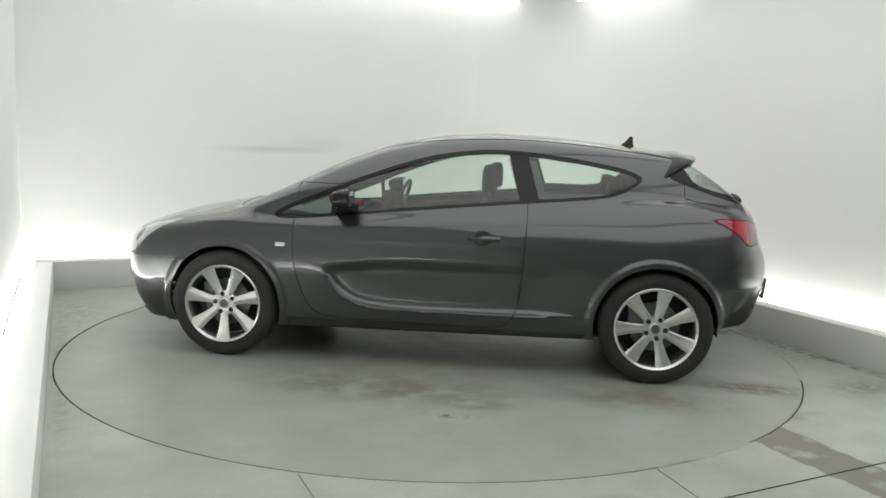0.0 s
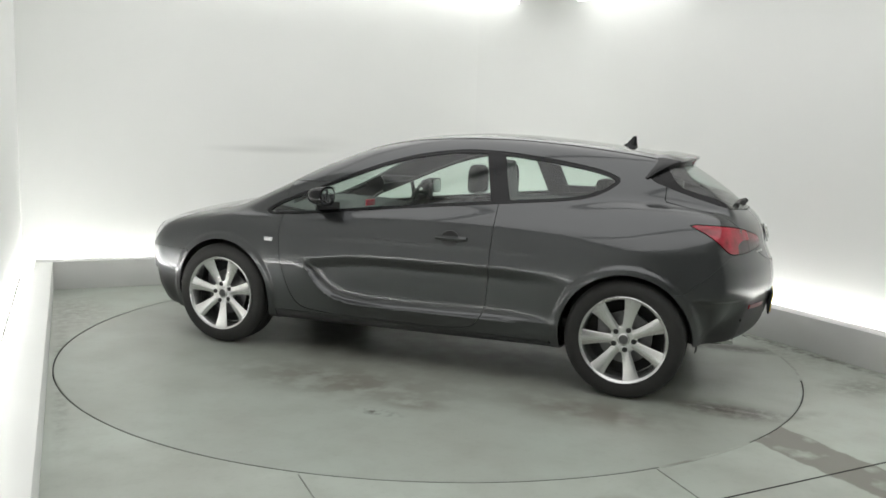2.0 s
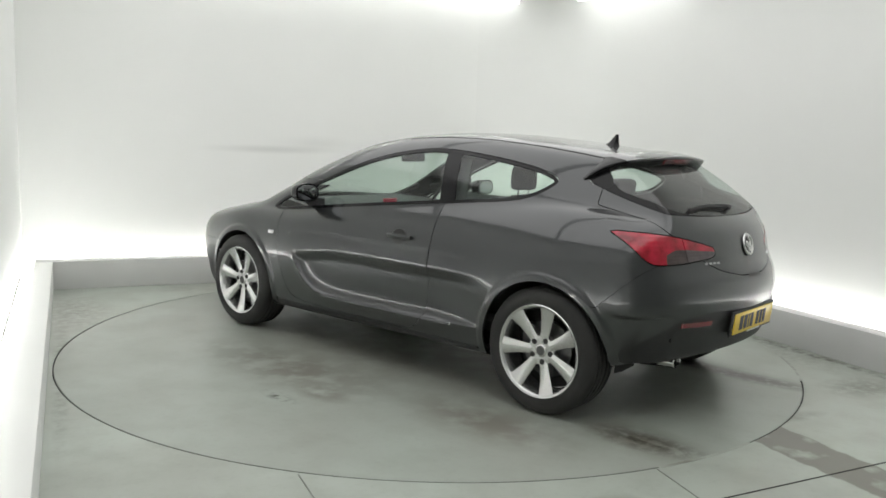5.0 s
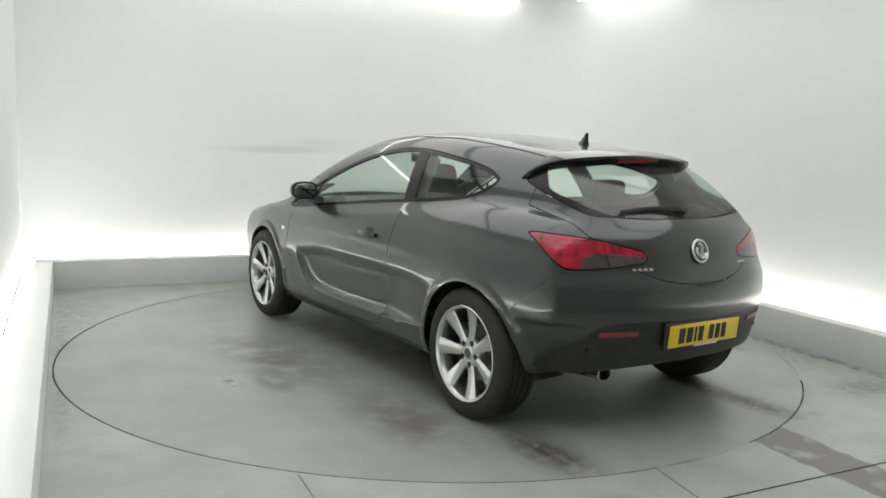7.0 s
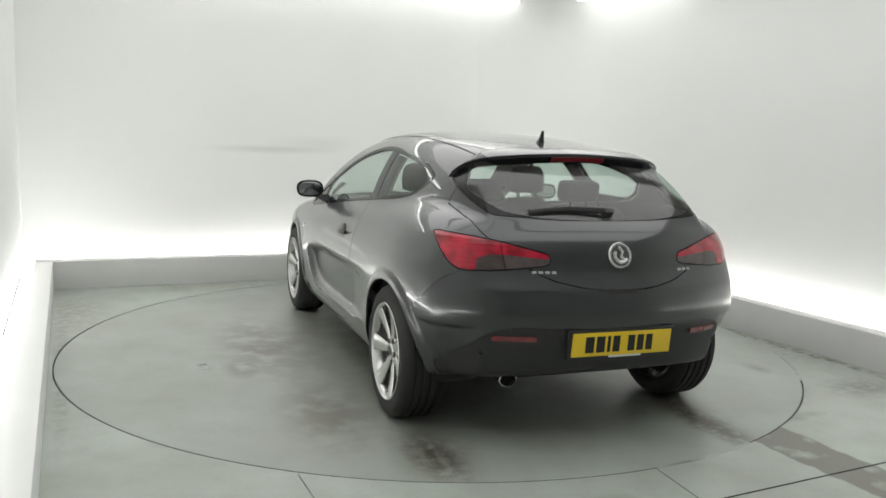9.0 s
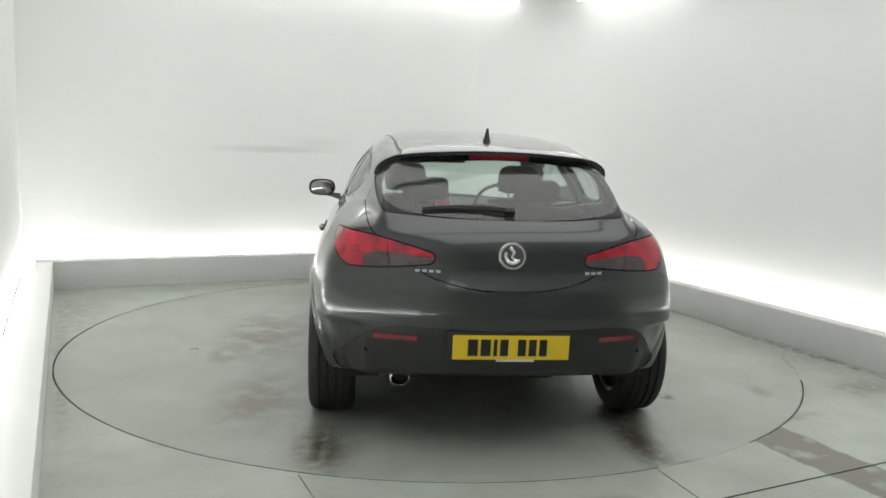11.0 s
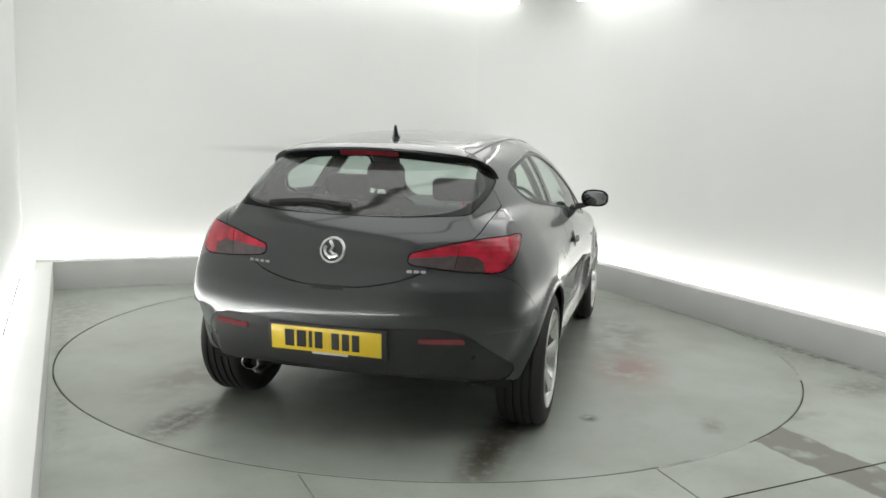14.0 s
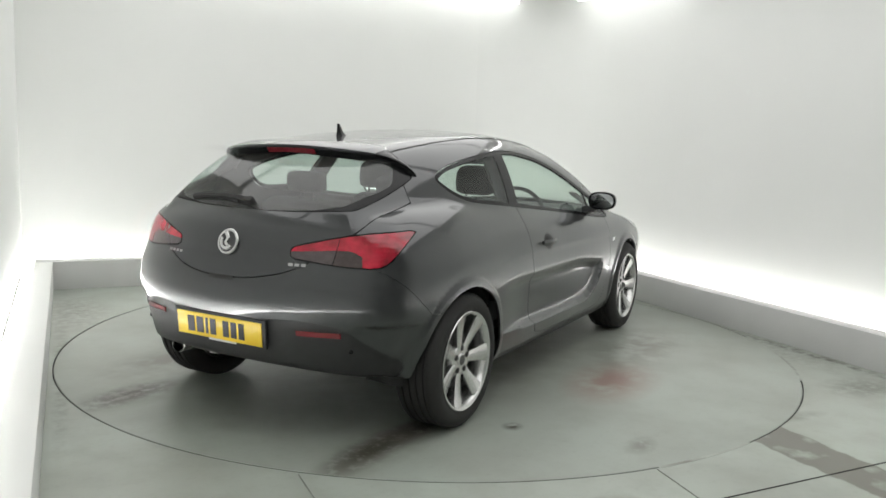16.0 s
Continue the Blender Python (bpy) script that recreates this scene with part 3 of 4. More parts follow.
def clip(M, d):
    """What of the mesh has d < 0, cut cleanly along d = 0."""
    V, Nn, F = M
    ins = d < 0
    cnt = ins[F].sum(1)
    out = [tuple(t) for t in F[cnt == 3]]
    newV, newN, cache, n0 = [], [], {}, len(V)

    def cut(i, j):
        key = (i, j) if i < j else (j, i)
        if key not in cache:
            a, b = key
            t = min(max(d[a] / (d[a] - d[b]), 0.001), 0.999)
            newV.append(V[a] + t * (V[b] - V[a]))
            newN.append(Nn[a] + t * (Nn[b] - Nn[a]))
            cache[key] = n0 + len(newV) - 1
        return cache[key]
    for t in F[(cnt == 1) | (cnt == 2)]:
        poly = []
        for k in range(3):
            i, j = int(t[k]), int(t[(k + 1) % 3])
            if ins[i]:
                poly.append(i)
            if ins[i] != ins[j]:
                poly.append(cut(i, j))
        for k in range(1, len(poly) - 1):
            out.append((poly[0], poly[k], poly[k + 1]))
    F2 = np.array(out, np.int64).reshape(-1, 3)
    V2 = np.concatenate([V, np.array(newV).reshape(-1, 3)])
    N2 = np.concatenate([Nn, np.array(newN).reshape(-1, 3)])
    used, inv = np.unique(F2, return_inverse=True)
    return V2[used], N2[used], inv.reshape(-1, 3)


def carve(M, f, gap=0.006):
    d = f(M[0])
    return clip(M, d + gap / 2), clip(M, -d + gap / 2)


def skin(name, M, material, parent, label="", depth=0.014, inset=0.0):
    """A panel from a piece of the body surface, its rim turned inwards."""
    V, Nn, F = M
    Nn = Nn / np.maximum(np.linalg.norm(Nn, axis=1, keepdims=True), 1e-9)
    V = V - Nn * inset
    E = np.concatenate([F[:, [0, 1]], F[:, [1, 2]], F[:, [2, 0]]])
    key = E[:, 0] * (len(V) + 1) + E[:, 1]
    rev = E[:, 1] * (len(V) + 1) + E[:, 0]
    B = E[~np.isin(key, rev)]
    bv, inv = np.unique(B, return_inverse=True)
    inv = inv.reshape(-1, 2)
    n, m = len(V), len(bv)
    # rim: an own copy of the edge, and its inner line
    V2 = np.concatenate([V, V[bv], V[bv] - Nn[bv] * depth])
    rim = np.concatenate([np.stack([n + inv[:, 1], n + inv[:, 0], n + m + inv[:, 0]], 1), np.stack([n + inv[:, 1], n + m + inv[:, 0], n + m + inv[:, 1]], 1)])
    me = bpy.data.meshes.new(name)
    me.from_pydata(V2.tolist(), [], np.concatenate([F, rim]).tolist())
    me.shade_smooth()
    side = np.zeros((m, 3))
    for (a, b), (ia, ib) in zip(B, inv):
        o = np.cross(V[b] - V[a], Nn[a])
        side[ia] += o
        side[ib] += o
    side /= np.maximum(np.linalg.norm(side, axis=1, keepdims=True), 1e-9)
    me.normals_split_custom_set_from_vertices(np.concatenate([Nn, side, side]).tolist())
    return link(name, me, material, parent, label)


BODY = field_mesh(body_field, (-2.30, -1.012, 0.08), (2.42, 1.012, 1.56), 0.017)

# wheel arches are open
def arch_cut(M):
    for xw in (-AX, AX):
        V = M[0]
        d = ARCH_R - np.hypot(V[:, 0] - xw, V[:, 2] - HUB_Z)
        M = clip(M, np.minimum(d, np.abs(V[:, 1]) - 0.55))
    return M


BODY = arch_cut(BODY)


def side_of(poly, sgn, rounds=0, floor_y=0.35):
    g = inside_of(rounded(poly, rounds) if rounds else poly)
    return lambda V: np.maximum(g(V[:, 0], V[:, 2]), floor_y - sgn * V[:, 1])


GLAZING = [(1.06, 0.915), (0.99, 0.892), (0.70, 0.917), (0.35, 0.958), (-0.14, 1.010), (-0.566, 1.052), (-0.90, 1.083), (-1.06, 1.105), (-1.17, 1.15), (-1.262, 1.222), (-1.13, 1.275), (-0.89, 1.318), (-0.55, 1.358), (-0.27, 1.366), (0.017, 1.327), (0.24, 1.266), (0.468, 1.178), (0.70, 1.082), (0.95, 0.985)]
GLASS_IN = inside_of(rounded(GLAZING, 2))
DOOR = rounded([(0.905, 1.5), (0.905, 0.83), (0.885, 0.60), (0.80, 0.36), (0.68, 0.285), (-0.2, 0.285), (-0.44, 0.295), (-0.52, 0.40), (-0.545, 0.70), (-0.555, 1.0), (-0.54, 1.5)], 2)

glazing = {}
for sgn, nm in ((1, "left"), (-1, "right")):
    f = lambda V, s=sgn: np.maximum(np.maximum(GLASS_IN(V[:, 0], V[:, 2]), 0.30 - s * V[:, 1]), 0.85 - V[:, 2])
    glazing[sgn], BODY = carve(BODY, f, 0.004)

# windscreen, rear window, roof, bonnet
SCREEN = inside_of(rounded([(1.36, -0.62), (1.42, 0.0), (1.36, 0.62), (1.15, 0.655), (0.85, 0.625), (0.52, 0.545), (0.36, 0.50), (0.345, 0.0), (0.36, -0.50), (0.52, -0.545), (0.85, -0.625), (1.15, -0.655)], 1))
screen, BODY = carve(BODY, lambda V: np.maximum(SCREEN(V[:, 0], V[:, 1]), 0.93 - V[:, 2]), 0.0035)
RWIN = inside_of(rounded([(-1.385, 1.236), (-1.60, 1.158), (-1.80, 1.098), (-1.97, 1.058), (-2.12, 1.08), (-1.70, 1.40), (-1.50, 1.42), (-1.50, 1.335), (-1.45, 1.285)], 1))
rear_glass, BODY = carve(BODY, lambda V: np.maximum(RWIN(V[:, 0], V[:, 2]), V[:, 0] + 1.38), 0.004)
BAND = inside_of(rounded([(0.0, 1.066), (0.32, 1.073), (0.50, 1.097), (0.57, 1.145), (0.585, 1.20), (0.53, 1.30), (0.48, 1.345), (0.0, 1.355), (-0.48, 1.345), (-0.53, 1.30), (-0.585, 1.20), (-0.57, 1.145), (-0.50, 1.097), (-0.32, 1.073)], 2))
rear_pane, rear_band = carve(rear_glass, lambda V: BAND(V[:, 1], V[:, 2]), 0.0)

# rear lamps: a wedge that wraps round the corner; w runs from the middle of the tail round to the flank
def around(V):
    return np.abs(V[:, 1]) + 0.75 * np.maximum(V[:, 0] + 2.0, 0)
LAMP = inside_of(rounded([(0.335, 0.868), (0.338, 0.915), (0.36, 0.928), (0.60, 0.975), (0.80, 0.998), (1.05, 1.004), (0.98, 0.955), (0.87, 0.862), (0.80, 0.838), (0.62, 0.842), (0.46, 0.855)], 1))
lamps = {}
for sgn in (1, -1):
    lamps[sgn], BODY = carve(BODY, lambda V, s=sgn: np.maximum(np.maximum(LAMP(around(V), V[:, 2]), 0.1 - s * V[:, 1]), V[:, 0] + 1.5), 0.002)

# tailgate
GATE = inside_of(rounded([(0.0, 0.762), (0.16, 0.768), (0.32, 0.80), (0.43, 0.85), (0.50, 0.92), (0.60, 0.985), (0.63, 1.02), (0.645, 1.08), (0.64, 1.22), (0.58, 1.40), (0.0, 1.46), (-0.58, 1.40), (-0.64, 1.22), (-0.645, 1.08), (-0.63, 1.02), (-0.60, 0.985), (-0.50, 0.92), (-0.43, 0.85), (-0.32, 0.80), (-0.16, 0.768)], 1))
tailgate, BODY = carve(BODY, lambda V: np.maximum(GATE(V[:, 1], V[:, 2]), V[:, 0] + 1.50), 0.0045)

# rear bumper, with its black lower apron, widened to blacken the shaded painted corners
bumper, BODY = carve(BODY, lambda V: np.maximum(V[:, 2] - (0.62 + 0.95 * np.clip(-1.66 - V[:, 0], 0, 0.34)), V[:, 0] + 1.60), 0.002)
APRON = inside_of(rounded([(-0.86, 0.1), (-0.80, 0.38), (-0.70, 0.49), (-0.62, 0.572), (-0.50, 0.60), (-0.34, 0.597), (-0.29, 0.592), (0.29, 0.592), (0.34, 0.597), (0.50, 0.60), (0.62, 0.572), (0.70, 0.49), (0.80, 0.38), (0.86, 0.1)], 1))
apron, bumper = carve(bumper, lambda V: np.maximum(APRON(V[:, 1], V[:, 2]), V[:, 0] + 1.75), 0.0015)

doors = {}
dfun = inside_of(DOOR)
for sgn in (1, -1):
    doors[sgn], BODY = carve(BODY, lambda V, s=sgn: np.maximum(np.maximum(dfun(V[:, 0], V[:, 2]), 0.45 - s * V[:, 1]), V[:, 2] - 1.12), 0.004)

bonnet, BODY = carve(BODY, lambda V: np.maximum(np.maximum(np.abs(V[:, 1]) - (0.70 - 0.10 * np.maximum(V[:, 0] - 1.7, 0)), 1.05 - V[:, 0]), V[:, 0] - 2.12 + 0.28 * V[:, 1] ** 2) + 0 * V[:, 0], 0.004)
HEADLAMP = inside_of(rounded([(0.36, 0.61), (0.42, 0.68), (0.62, 0.775), (0.88, 0.845), (1.06, 0.862), (1.02, 0.79), (0.93, 0.68), (0.86, 0.625), (0.60, 0.60)], 1))
heads = {}
for sgn in (1, -1):
    heads[sgn], BODY = carve(BODY, lambda V, s=sgn: np.maximum(np.maximum(HEADLAMP(np.abs(V[:, 1]) + 0.75 * np.maximum(2.12 - V[:, 0], 0), V[:, 2]), 0.1 - s * V[:, 1]), 1.6 - V[:, 0]), 0.004)
front_bumper, BODY = carve(BODY, lambda V: np.maximum(1.62 - V[:, 0], V[:, 2] - 0.615), 0.002)
GRILLE = inside_of(rounded([(-0.55, 0.24), (-0.62, 0.40), (-0.5, 0.47), (0.5, 0.47), (0.62, 0.40), (0.55, 0.24)], 1))
grille, front_bumper = carve(front_bumper, lambda V: np.maximum(GRILLE(V[:, 1], V[:, 2]), 2.0 - V[:, 0]), 0.004)
sill_d = lambda V: np.maximum(V[:, 2] - 0.275, np.abs(V[:, 0]) - 0.93)
sills, BODY = carve(BODY, sill_d, 0.004)
floorpan, BODY = carve(BODY, lambda V: np.maximum(np.abs(V[:, 1]) - 0.60, V[:, 2] - 0.45), 0.0)
roof, BODY = carve(BODY, lambda V: np.maximum(np.maximum(np.abs(V[:, 1]) - (0.50 - 0.02 * np.maximum(-V[:, 0], 0)), 1.2 - V[:, 2]), -1.55 - V[:, 0]), 0.004)

front_lip, front_bumper = carve(front_bumper, lambda V: np.maximum(V[:, 2] - 0.45 + 0.25 * np.maximum(1.95 - V[:, 0], 0), 1.78 - V[:, 0]), 0.003)
skin("body_shell", BODY, M_PAINT, car)
skin("roof_panel", roof, M_PAINT, car)
skin("bonnet", bonnet, M_PAINT, car)
tg = skin("tailgate", tailgate, M_PAINT, car)
rb = skin("rear_bumper", bumper, M_PAINT, car)
skin("apron", apron, M_PLASTIC, rb, "matt black lower apron, spread over the shaded corners", inset=0.003)
fb = skin("front_bumper", front_bumper, M_PAINT, car)
skin("front_lip", front_lip, M_INK, fb, "black lower front apron", inset=0.012)
skin("grille", grille, M_PLASTIC, fb, "black mesh grille", inset=0.03)
skin("sill_trim", sills, M_PLASTIC, car, "dark sill trim", inset=0.003)
skin("windscreen", screen, M_GLASS, car, "clear tinted windscreen", inset=0.003)
rw = skin("rear_window", rear_pane, M_REARGLASS, tg, "tinted rear window", inset=0.003)
skin("window_band", rear_band, M_BLACKGLOSS, tg, "black printed glass border", inset=0.003)
for sgn in (1, -1):
    dr = skin("door", doors[sgn], M_PAINT, car)
    bezel, lens = carve(lamps[sgn], lambda V: -LAMP(around(V), V[:, 2]) - 0.005, 0.0)
    outer, inner = carve(lens, lambda V: 0.575 - around(V) + 0.35 * (V[:, 2] - 0.9), 0.004)
    dusk, outer = carve(outer, lambda V: np.maximum(V[:, 2] - (0.914 - 0.36 * np.maximum(around(V) - 0.66, 0)), around(V) - 0.72), 0.0)
    tl = skin("tail_lamp", outer, M_RED, car, "red wrap-round tail lamp", inset=-0.002)
    skin("lamp_bezel", bezel, M_BLACKGLOSS, tl, "black lamp bezel", inset=0.002)
    skin("lamp_base", dusk, M_SMOKE, tl, "smoked lower lens", inset=-0.001)
    low_in, up_in = carve(inner, lambda V: V[:, 2] - (0.900 + 0.07 * (around(V) - 0.36)), 0.0)
    ti = skin("gate_lamp", up_in, M_RED, tg, "red inner tail lamp", inset=-0.002)
    skin("reverse_lens", low_in, M_PINK, ti, "smoky pink reversing lens", inset=-0.002)
    eye, lens = carve(heads[sgn], lambda V: np.hypot(np.abs(V[:, 1]) + 0.75 * np.maximum(2.12 - V[:, 0], 0) - 0.84, V[:, 2] - 0.735) - 0.042, 0.003)
    hl = skin("headlamp", lens, M_CLEAR, car, "clear swept-back headlamp", inset=-0.001)
    skin("lamp_projector", eye, M_SMOKE, hl, "dark projector lens", inset=0.002)
    # glazing: black surround, door glass, pillar and quarter glass
    g = glazing[sgn]
    ring, rest = carve(g, lambda V: -GLASS_IN(V[:, 0], V[:, 2]) - 0.018, 0.0)
    skin("window_trim", ring, M_BLACKGLOSS, car, "black window surround", inset=0.001)
    inner_post = clip(rest, np.abs(rest[0][:, 0] + 0.545 - 0.30 * (rest[0][:, 2] - 1.2)) - 0.085)
    skin("pillar_trim", inner_post, M_CABIN, car, "dark inner pillar trim", inset=0.045)
    pillar, rest = carve(rest, lambda V: np.abs(V[:, 0] + 0.52 - 0.30 * (V[:, 2] - 1.2)) - 0.058, 0.002)
    skin("pillar_cover", pillar, M_BLACKGLOSS, car, "gloss black pillar cover", inset=0.003)
    post, rest = carve(rest, lambda V: np.abs(V[:, 0] - 0.66) - 0.014, 0.002)
    skin("window_post", post, M_BLACKGLOSS, car, inset=0.002)
    for nm, a, b in (("corner_glass", 0.66, 3), ("door_glass", -0.5, 0.66), ("quarter_glass", -3, -0.5)):
        pane = clip(rest, np.maximum(a - rest[0][:, 0] + 0.3 * (rest[0][:, 2] - 1.2) * (a == -0.5), rest[0][:, 0] - b - 0.3 * (rest[0][:, 2] - 1.2) * (b == -0.5)))
        if nm == "quarter_glass":
            trim = clip(pane, np.maximum(pane[0][:, 2] - 1.135, pane[0][:, 0] + 0.62))
            skin("quarter_trim", trim, M_CABIN, car, "grey inner side trim", inset=0.05)
        skin(nm, pane, M_GLASS, car, "lightly tinted side glass", inset=0.005)

# ---- wheels ----
def wheel_set(x, sgn, turn):
    """One wheel with tyre, rim, seven spokes, bolts and brake, facing outwards at sgn."""
    root = new("wheel")
    root.parent = car
    root.matrix_local = pose(x, sgn * 0.79, HUB_Z) @ (pose(0, 0, 0) if sgn > 0 else pose(0, 0, 0, 0, 0, 180))
    root["label"] = "silver seven-spoke alloy wheel with black tyre"
    R = TYRE_R
    bm = bmesh.new()
    prof = [(0.242, 0.098), (0.250, 0.108), (0.270, 0.116), (0.295, 0.117), (0.318, 0.108), (0.330, 0.096), (R - 0.001, 0.082)]
    tread = []
    for g in (0.058, 0.020, -0.020, -0.058):
        tread += [(R, g + 0.006), (R - 0.009, g + 0.004), (R - 0.009, g - 0.004), (R, g - 0.006)]
    back = [(r, -a) for r, a in prof[::-1]]
    lathe(bm, prof + tread + back, 72)
    part("tyre", bm, M_RUBBER, root, "black rubber tyre")
    bm = bmesh.new()
    lathe(bm, [(0.247, 0.108), (0.250, 0.113), (0.246, 0.117), (0.236, 0.112), (0.228, 0.100), (0.222, 0.06), (0.215, 0.0), (0.225, -0.09), (0.245, -0.10)], 72)
    rim = part("rim", bm, M_ALLOY, root)
    bm = bmesh.new()
    lathe(bm, [(0.001, 0.084), (0.030, 0.084), (0.034, 0.081), (0.036, 0.078), (0.060, 0.080), (0.078, 0.078), (0.084, 0.070), (0.084, 0.02), (0.001, 0.02)], 40)
    part("hub", bm, M_ALLOY, rim)
    bm = bmesh.new()
    lathe(bm, [(0.001, 0.088), (0.022, 0.088), (0.026, 0.084)], 24)
    part("centre_cap", bm, M_STEEL, rim, "grey centre cap")
    a0 = math.radians(turn)
    me = None
    for k in range(7):
        a = a0 + 2 * math.pi * k / 7
        if me is None:
            bm = bmesh.new()
            rings = []
            for r, w, y, th in ((0.060, 0.025, 0.080, 0.035), (0.10, 0.027, 0.081, 0.032), (0.16, 0.034, 0.089, 0.03), (0.21, 0.043, 0.100, 0.026), (0.238, 0.050, 0.109, 0.02)):
                rings.append([(r, y - 0.004, -w), (r, y, -w + 0.006), (r, y + 0.001, 0), (r, y, w - 0.006), (r, y - 0.004, w), (r, y - th, w * 0.8), (r, y - th, -w * 0.8)])
            loft(bm, rings)
            sp = part("spoke", bm, M_ALLOY, rim)
            me = sp.data
        else:
            sp = new("spoke", me)
            sp.parent = rim
        sp.matrix_local = Matrix.Rotation(-a, 4, "Y")
    me = None
    for k in range(5):
        a = a0 + 0.25 + 2 * math.pi * k / 5
        if me is None:
            bm = bmesh.new()
            lathe(bm, [(0.001, 0.0835), (0.007, 0.0835), (0.009, 0.0825), (0.014, 0.0825), (0.0155, 0.080)], 16)
            b = part("wheel_bolt", bm, M_INK, rim, "dark wheel bolt")
            me = b.data
        else:
            b = new("wheel_bolt", me)
            b.parent = rim
        b.location = (0.060 * math.cos(a), 0, 0.060 * math.sin(a))
    bm = bmesh.new()
    lathe(bm, [(0.07, 0.02), (0.15, 0.02), (0.15, -0.005), (0.07, -0.005)], 48, closed=True)
    part("brake_disc", bm, M_STEEL, root, "bare steel brake disc")
    bm = bmesh.new()
    box(bm, (0.12, 0.0, 0.06), (0.07, 0.07, 0.12), bev=0.01)
    part("brake_caliper", bm, M_STEEL, root)
    bm = bmesh.new()
    lathe(bm, [(0.001, -0.03), (0.214, -0.03), (0.214, -0.05), (0.001, -0.05)], 32)
    part("brake_shield", bm, M_DARK, root)
    return root


for x, sgn, turn in ((AX, 1, 64), (-AX, 1, 101), (AX, -1, 30), (-AX, -1, 78)):
    wheel_set(x, sgn, turn)
    # arch liner
    bm = bmesh.new()
    rings = []
    for i in range(29):
        a = radians(-9 + 198 * i / 28)
        rings.append([(x + r * math.cos(a), sgn * y, HUB_Z + r * math.sin(a)) for r, y in ((ARCH_R + 0.012, 0.86 if math.sin(a) > 0.45 else 0.77), (ARCH_R + 0.02, 0.70), (ARCH_R + 0.01, 0.56), (0.02, 0.54))])
    loft(bm, rings, cap=False, closed=False)
    part("arch_liner", bm, M_DARK, car, "black wheel arch liner")

# ---- tail details ----
def tail_y(x, z):
    y = 0.9
    for _ in range(16):
        y -= max(float(body_field(np.array([x]), np.array([y]), np.array([z]))[0]), 0) * 0.9
    return y


def spoiler_edge(s):
    """Trailing point of the spoiler: straight over the window, then down along its side to a tip."""
    a, sg = abs(s), (1 if s >= 0 else -1)
    if a <= 0.72:
        y = a / 0.72 * 0.44
        return Vector((-1.632 + 0.26 * y * y, sg * y, 1.368 - 0.12 * y * y))
    t = (a - 0.72) / 0.28
    x = -1.582 + 0.193 * t
    z = 1.345 - 0.05 * t - 0.063 * t * t
    y = 0.44 * (1 - t) ** 2 + (1 - (1 - t) ** 2) * (tail_y(-1.389, 1.232) + 0.006)
    y = max(y, tail_y(x, z) + 0.004) if t > 0.25 else y
    return Vector((x, sg * y, z))


def spoiler_root(s):
    a, sg = abs(s), (1 if s >= 0 else -1)
    y = min(a / 0.72 * 0.44, 0.44)
    x = -1.40
    z = 1.6
    for _ in range(40):
        z -= float(body_field(np.array([x]), np.array([y]), np.array([z]))[0]) * 0.8
    if a <= 0.72:
        return Vector((x, sg * y, z))
    t = (a - 0.72) / 0.28
    return Vector((x, sg * y, z)).lerp(Vector((-1.375, sg * (tail_y(-1.375, 1.240) + 0.002), 1.240)), t)


bm, bl, bb = bmesh.new(), bmesh.new(), bmesh.new()
top_r, lip_r, brake_r = [], [], []
for i in range(41):
    s = -1 + 2 * i / 40
    T, Rt = spoiler_edge(s), spoiler_root(s)
    w = max((T - Rt).length, 0.004)
    k = min(1.0, w / 0.2)
    up = Vector((0, 0.4 * s, 1)).normalized()
    inn = (Rt - T).normalized()
    top_r.append([Rt - up * 0.012, Rt + up * 0.001, Rt.lerp(T, 0.4) + up * 0.014 * k, T + inn * 0.016 * k + up * 0.004, T, T - up * 0.010 * (0.3 + 0.7 * k) + inn * 0.004, Rt.lerp(T, 0.3) - up * 0.02 * (0.3 + k)])
    d = (0.036 + 0.012 * abs(s)) * (0.35 + 0.65 * k)
    B = T - up * 0.0105 * (0.3 + 0.7 * k) + inn * 0.006
    lip_r.append([B, B - up * 0.006 - inn * 0.002, B - up * d + inn * 0.022 * k, B - up * d + inn * 0.10 * k, B + inn * 0.10 * k])
    if abs(s) < 0.27:
        brake_r.append([B - up * 0.006 - inn * 0.005, B - up * (d - 0.006) + inn * 0.012, B - up * (d - 0.006) + inn * 0.03, B - up * 0.006 + inn * 0.02])
loft(bm, top_r[5:36])
sp = part("spoiler", bm, M_PAINT, tg, "roof spoiler in body colour")
for piece in (top_r[:6], top_r[35:]):
    bm = bmesh.new()
    loft(bm, piece)
    part("spoiler_fin", bm, M_BLACKGLOSS, sp, "gloss black side fin")
loft(bl, lip_r)
part("spoiler_lip", bl, M_BLACKGLOSS, sp, "gloss black spoiler lip")
loft(bb, brake_r)
part("brake_light", bb, M_REDDARK, sp, "dark red high brake light")

# shark-fin aerial
bm = bmesh.new()
rings = []
for z, xa, xb, w in ((1.385, -1.255, -1.085, 0.040), (1.402, -1.250, -1.10, 0.036), (1.414, -1.243, -1.135, 0.022), (1.44, -1.236, -1.175, 0.013), (1.484, -1.232, -1.212, 0.006)):
    xm = (xa + xb) / 2
    rings.append([(xa, 0, z), (xa + 0.3 * (xb - xa), w, z), (xm + 0.2 * (xb - xa), w * 0.8, z), (xb, 0, z), (xm + 0.2 * (xb - xa), -w * 0.8, z), (xa + 0.3 * (xb - xa), -w, z)])
loft(bm, rings)
part("aerial", bm, M_BLACKGLOSS, car, "black shark-fin aerial")

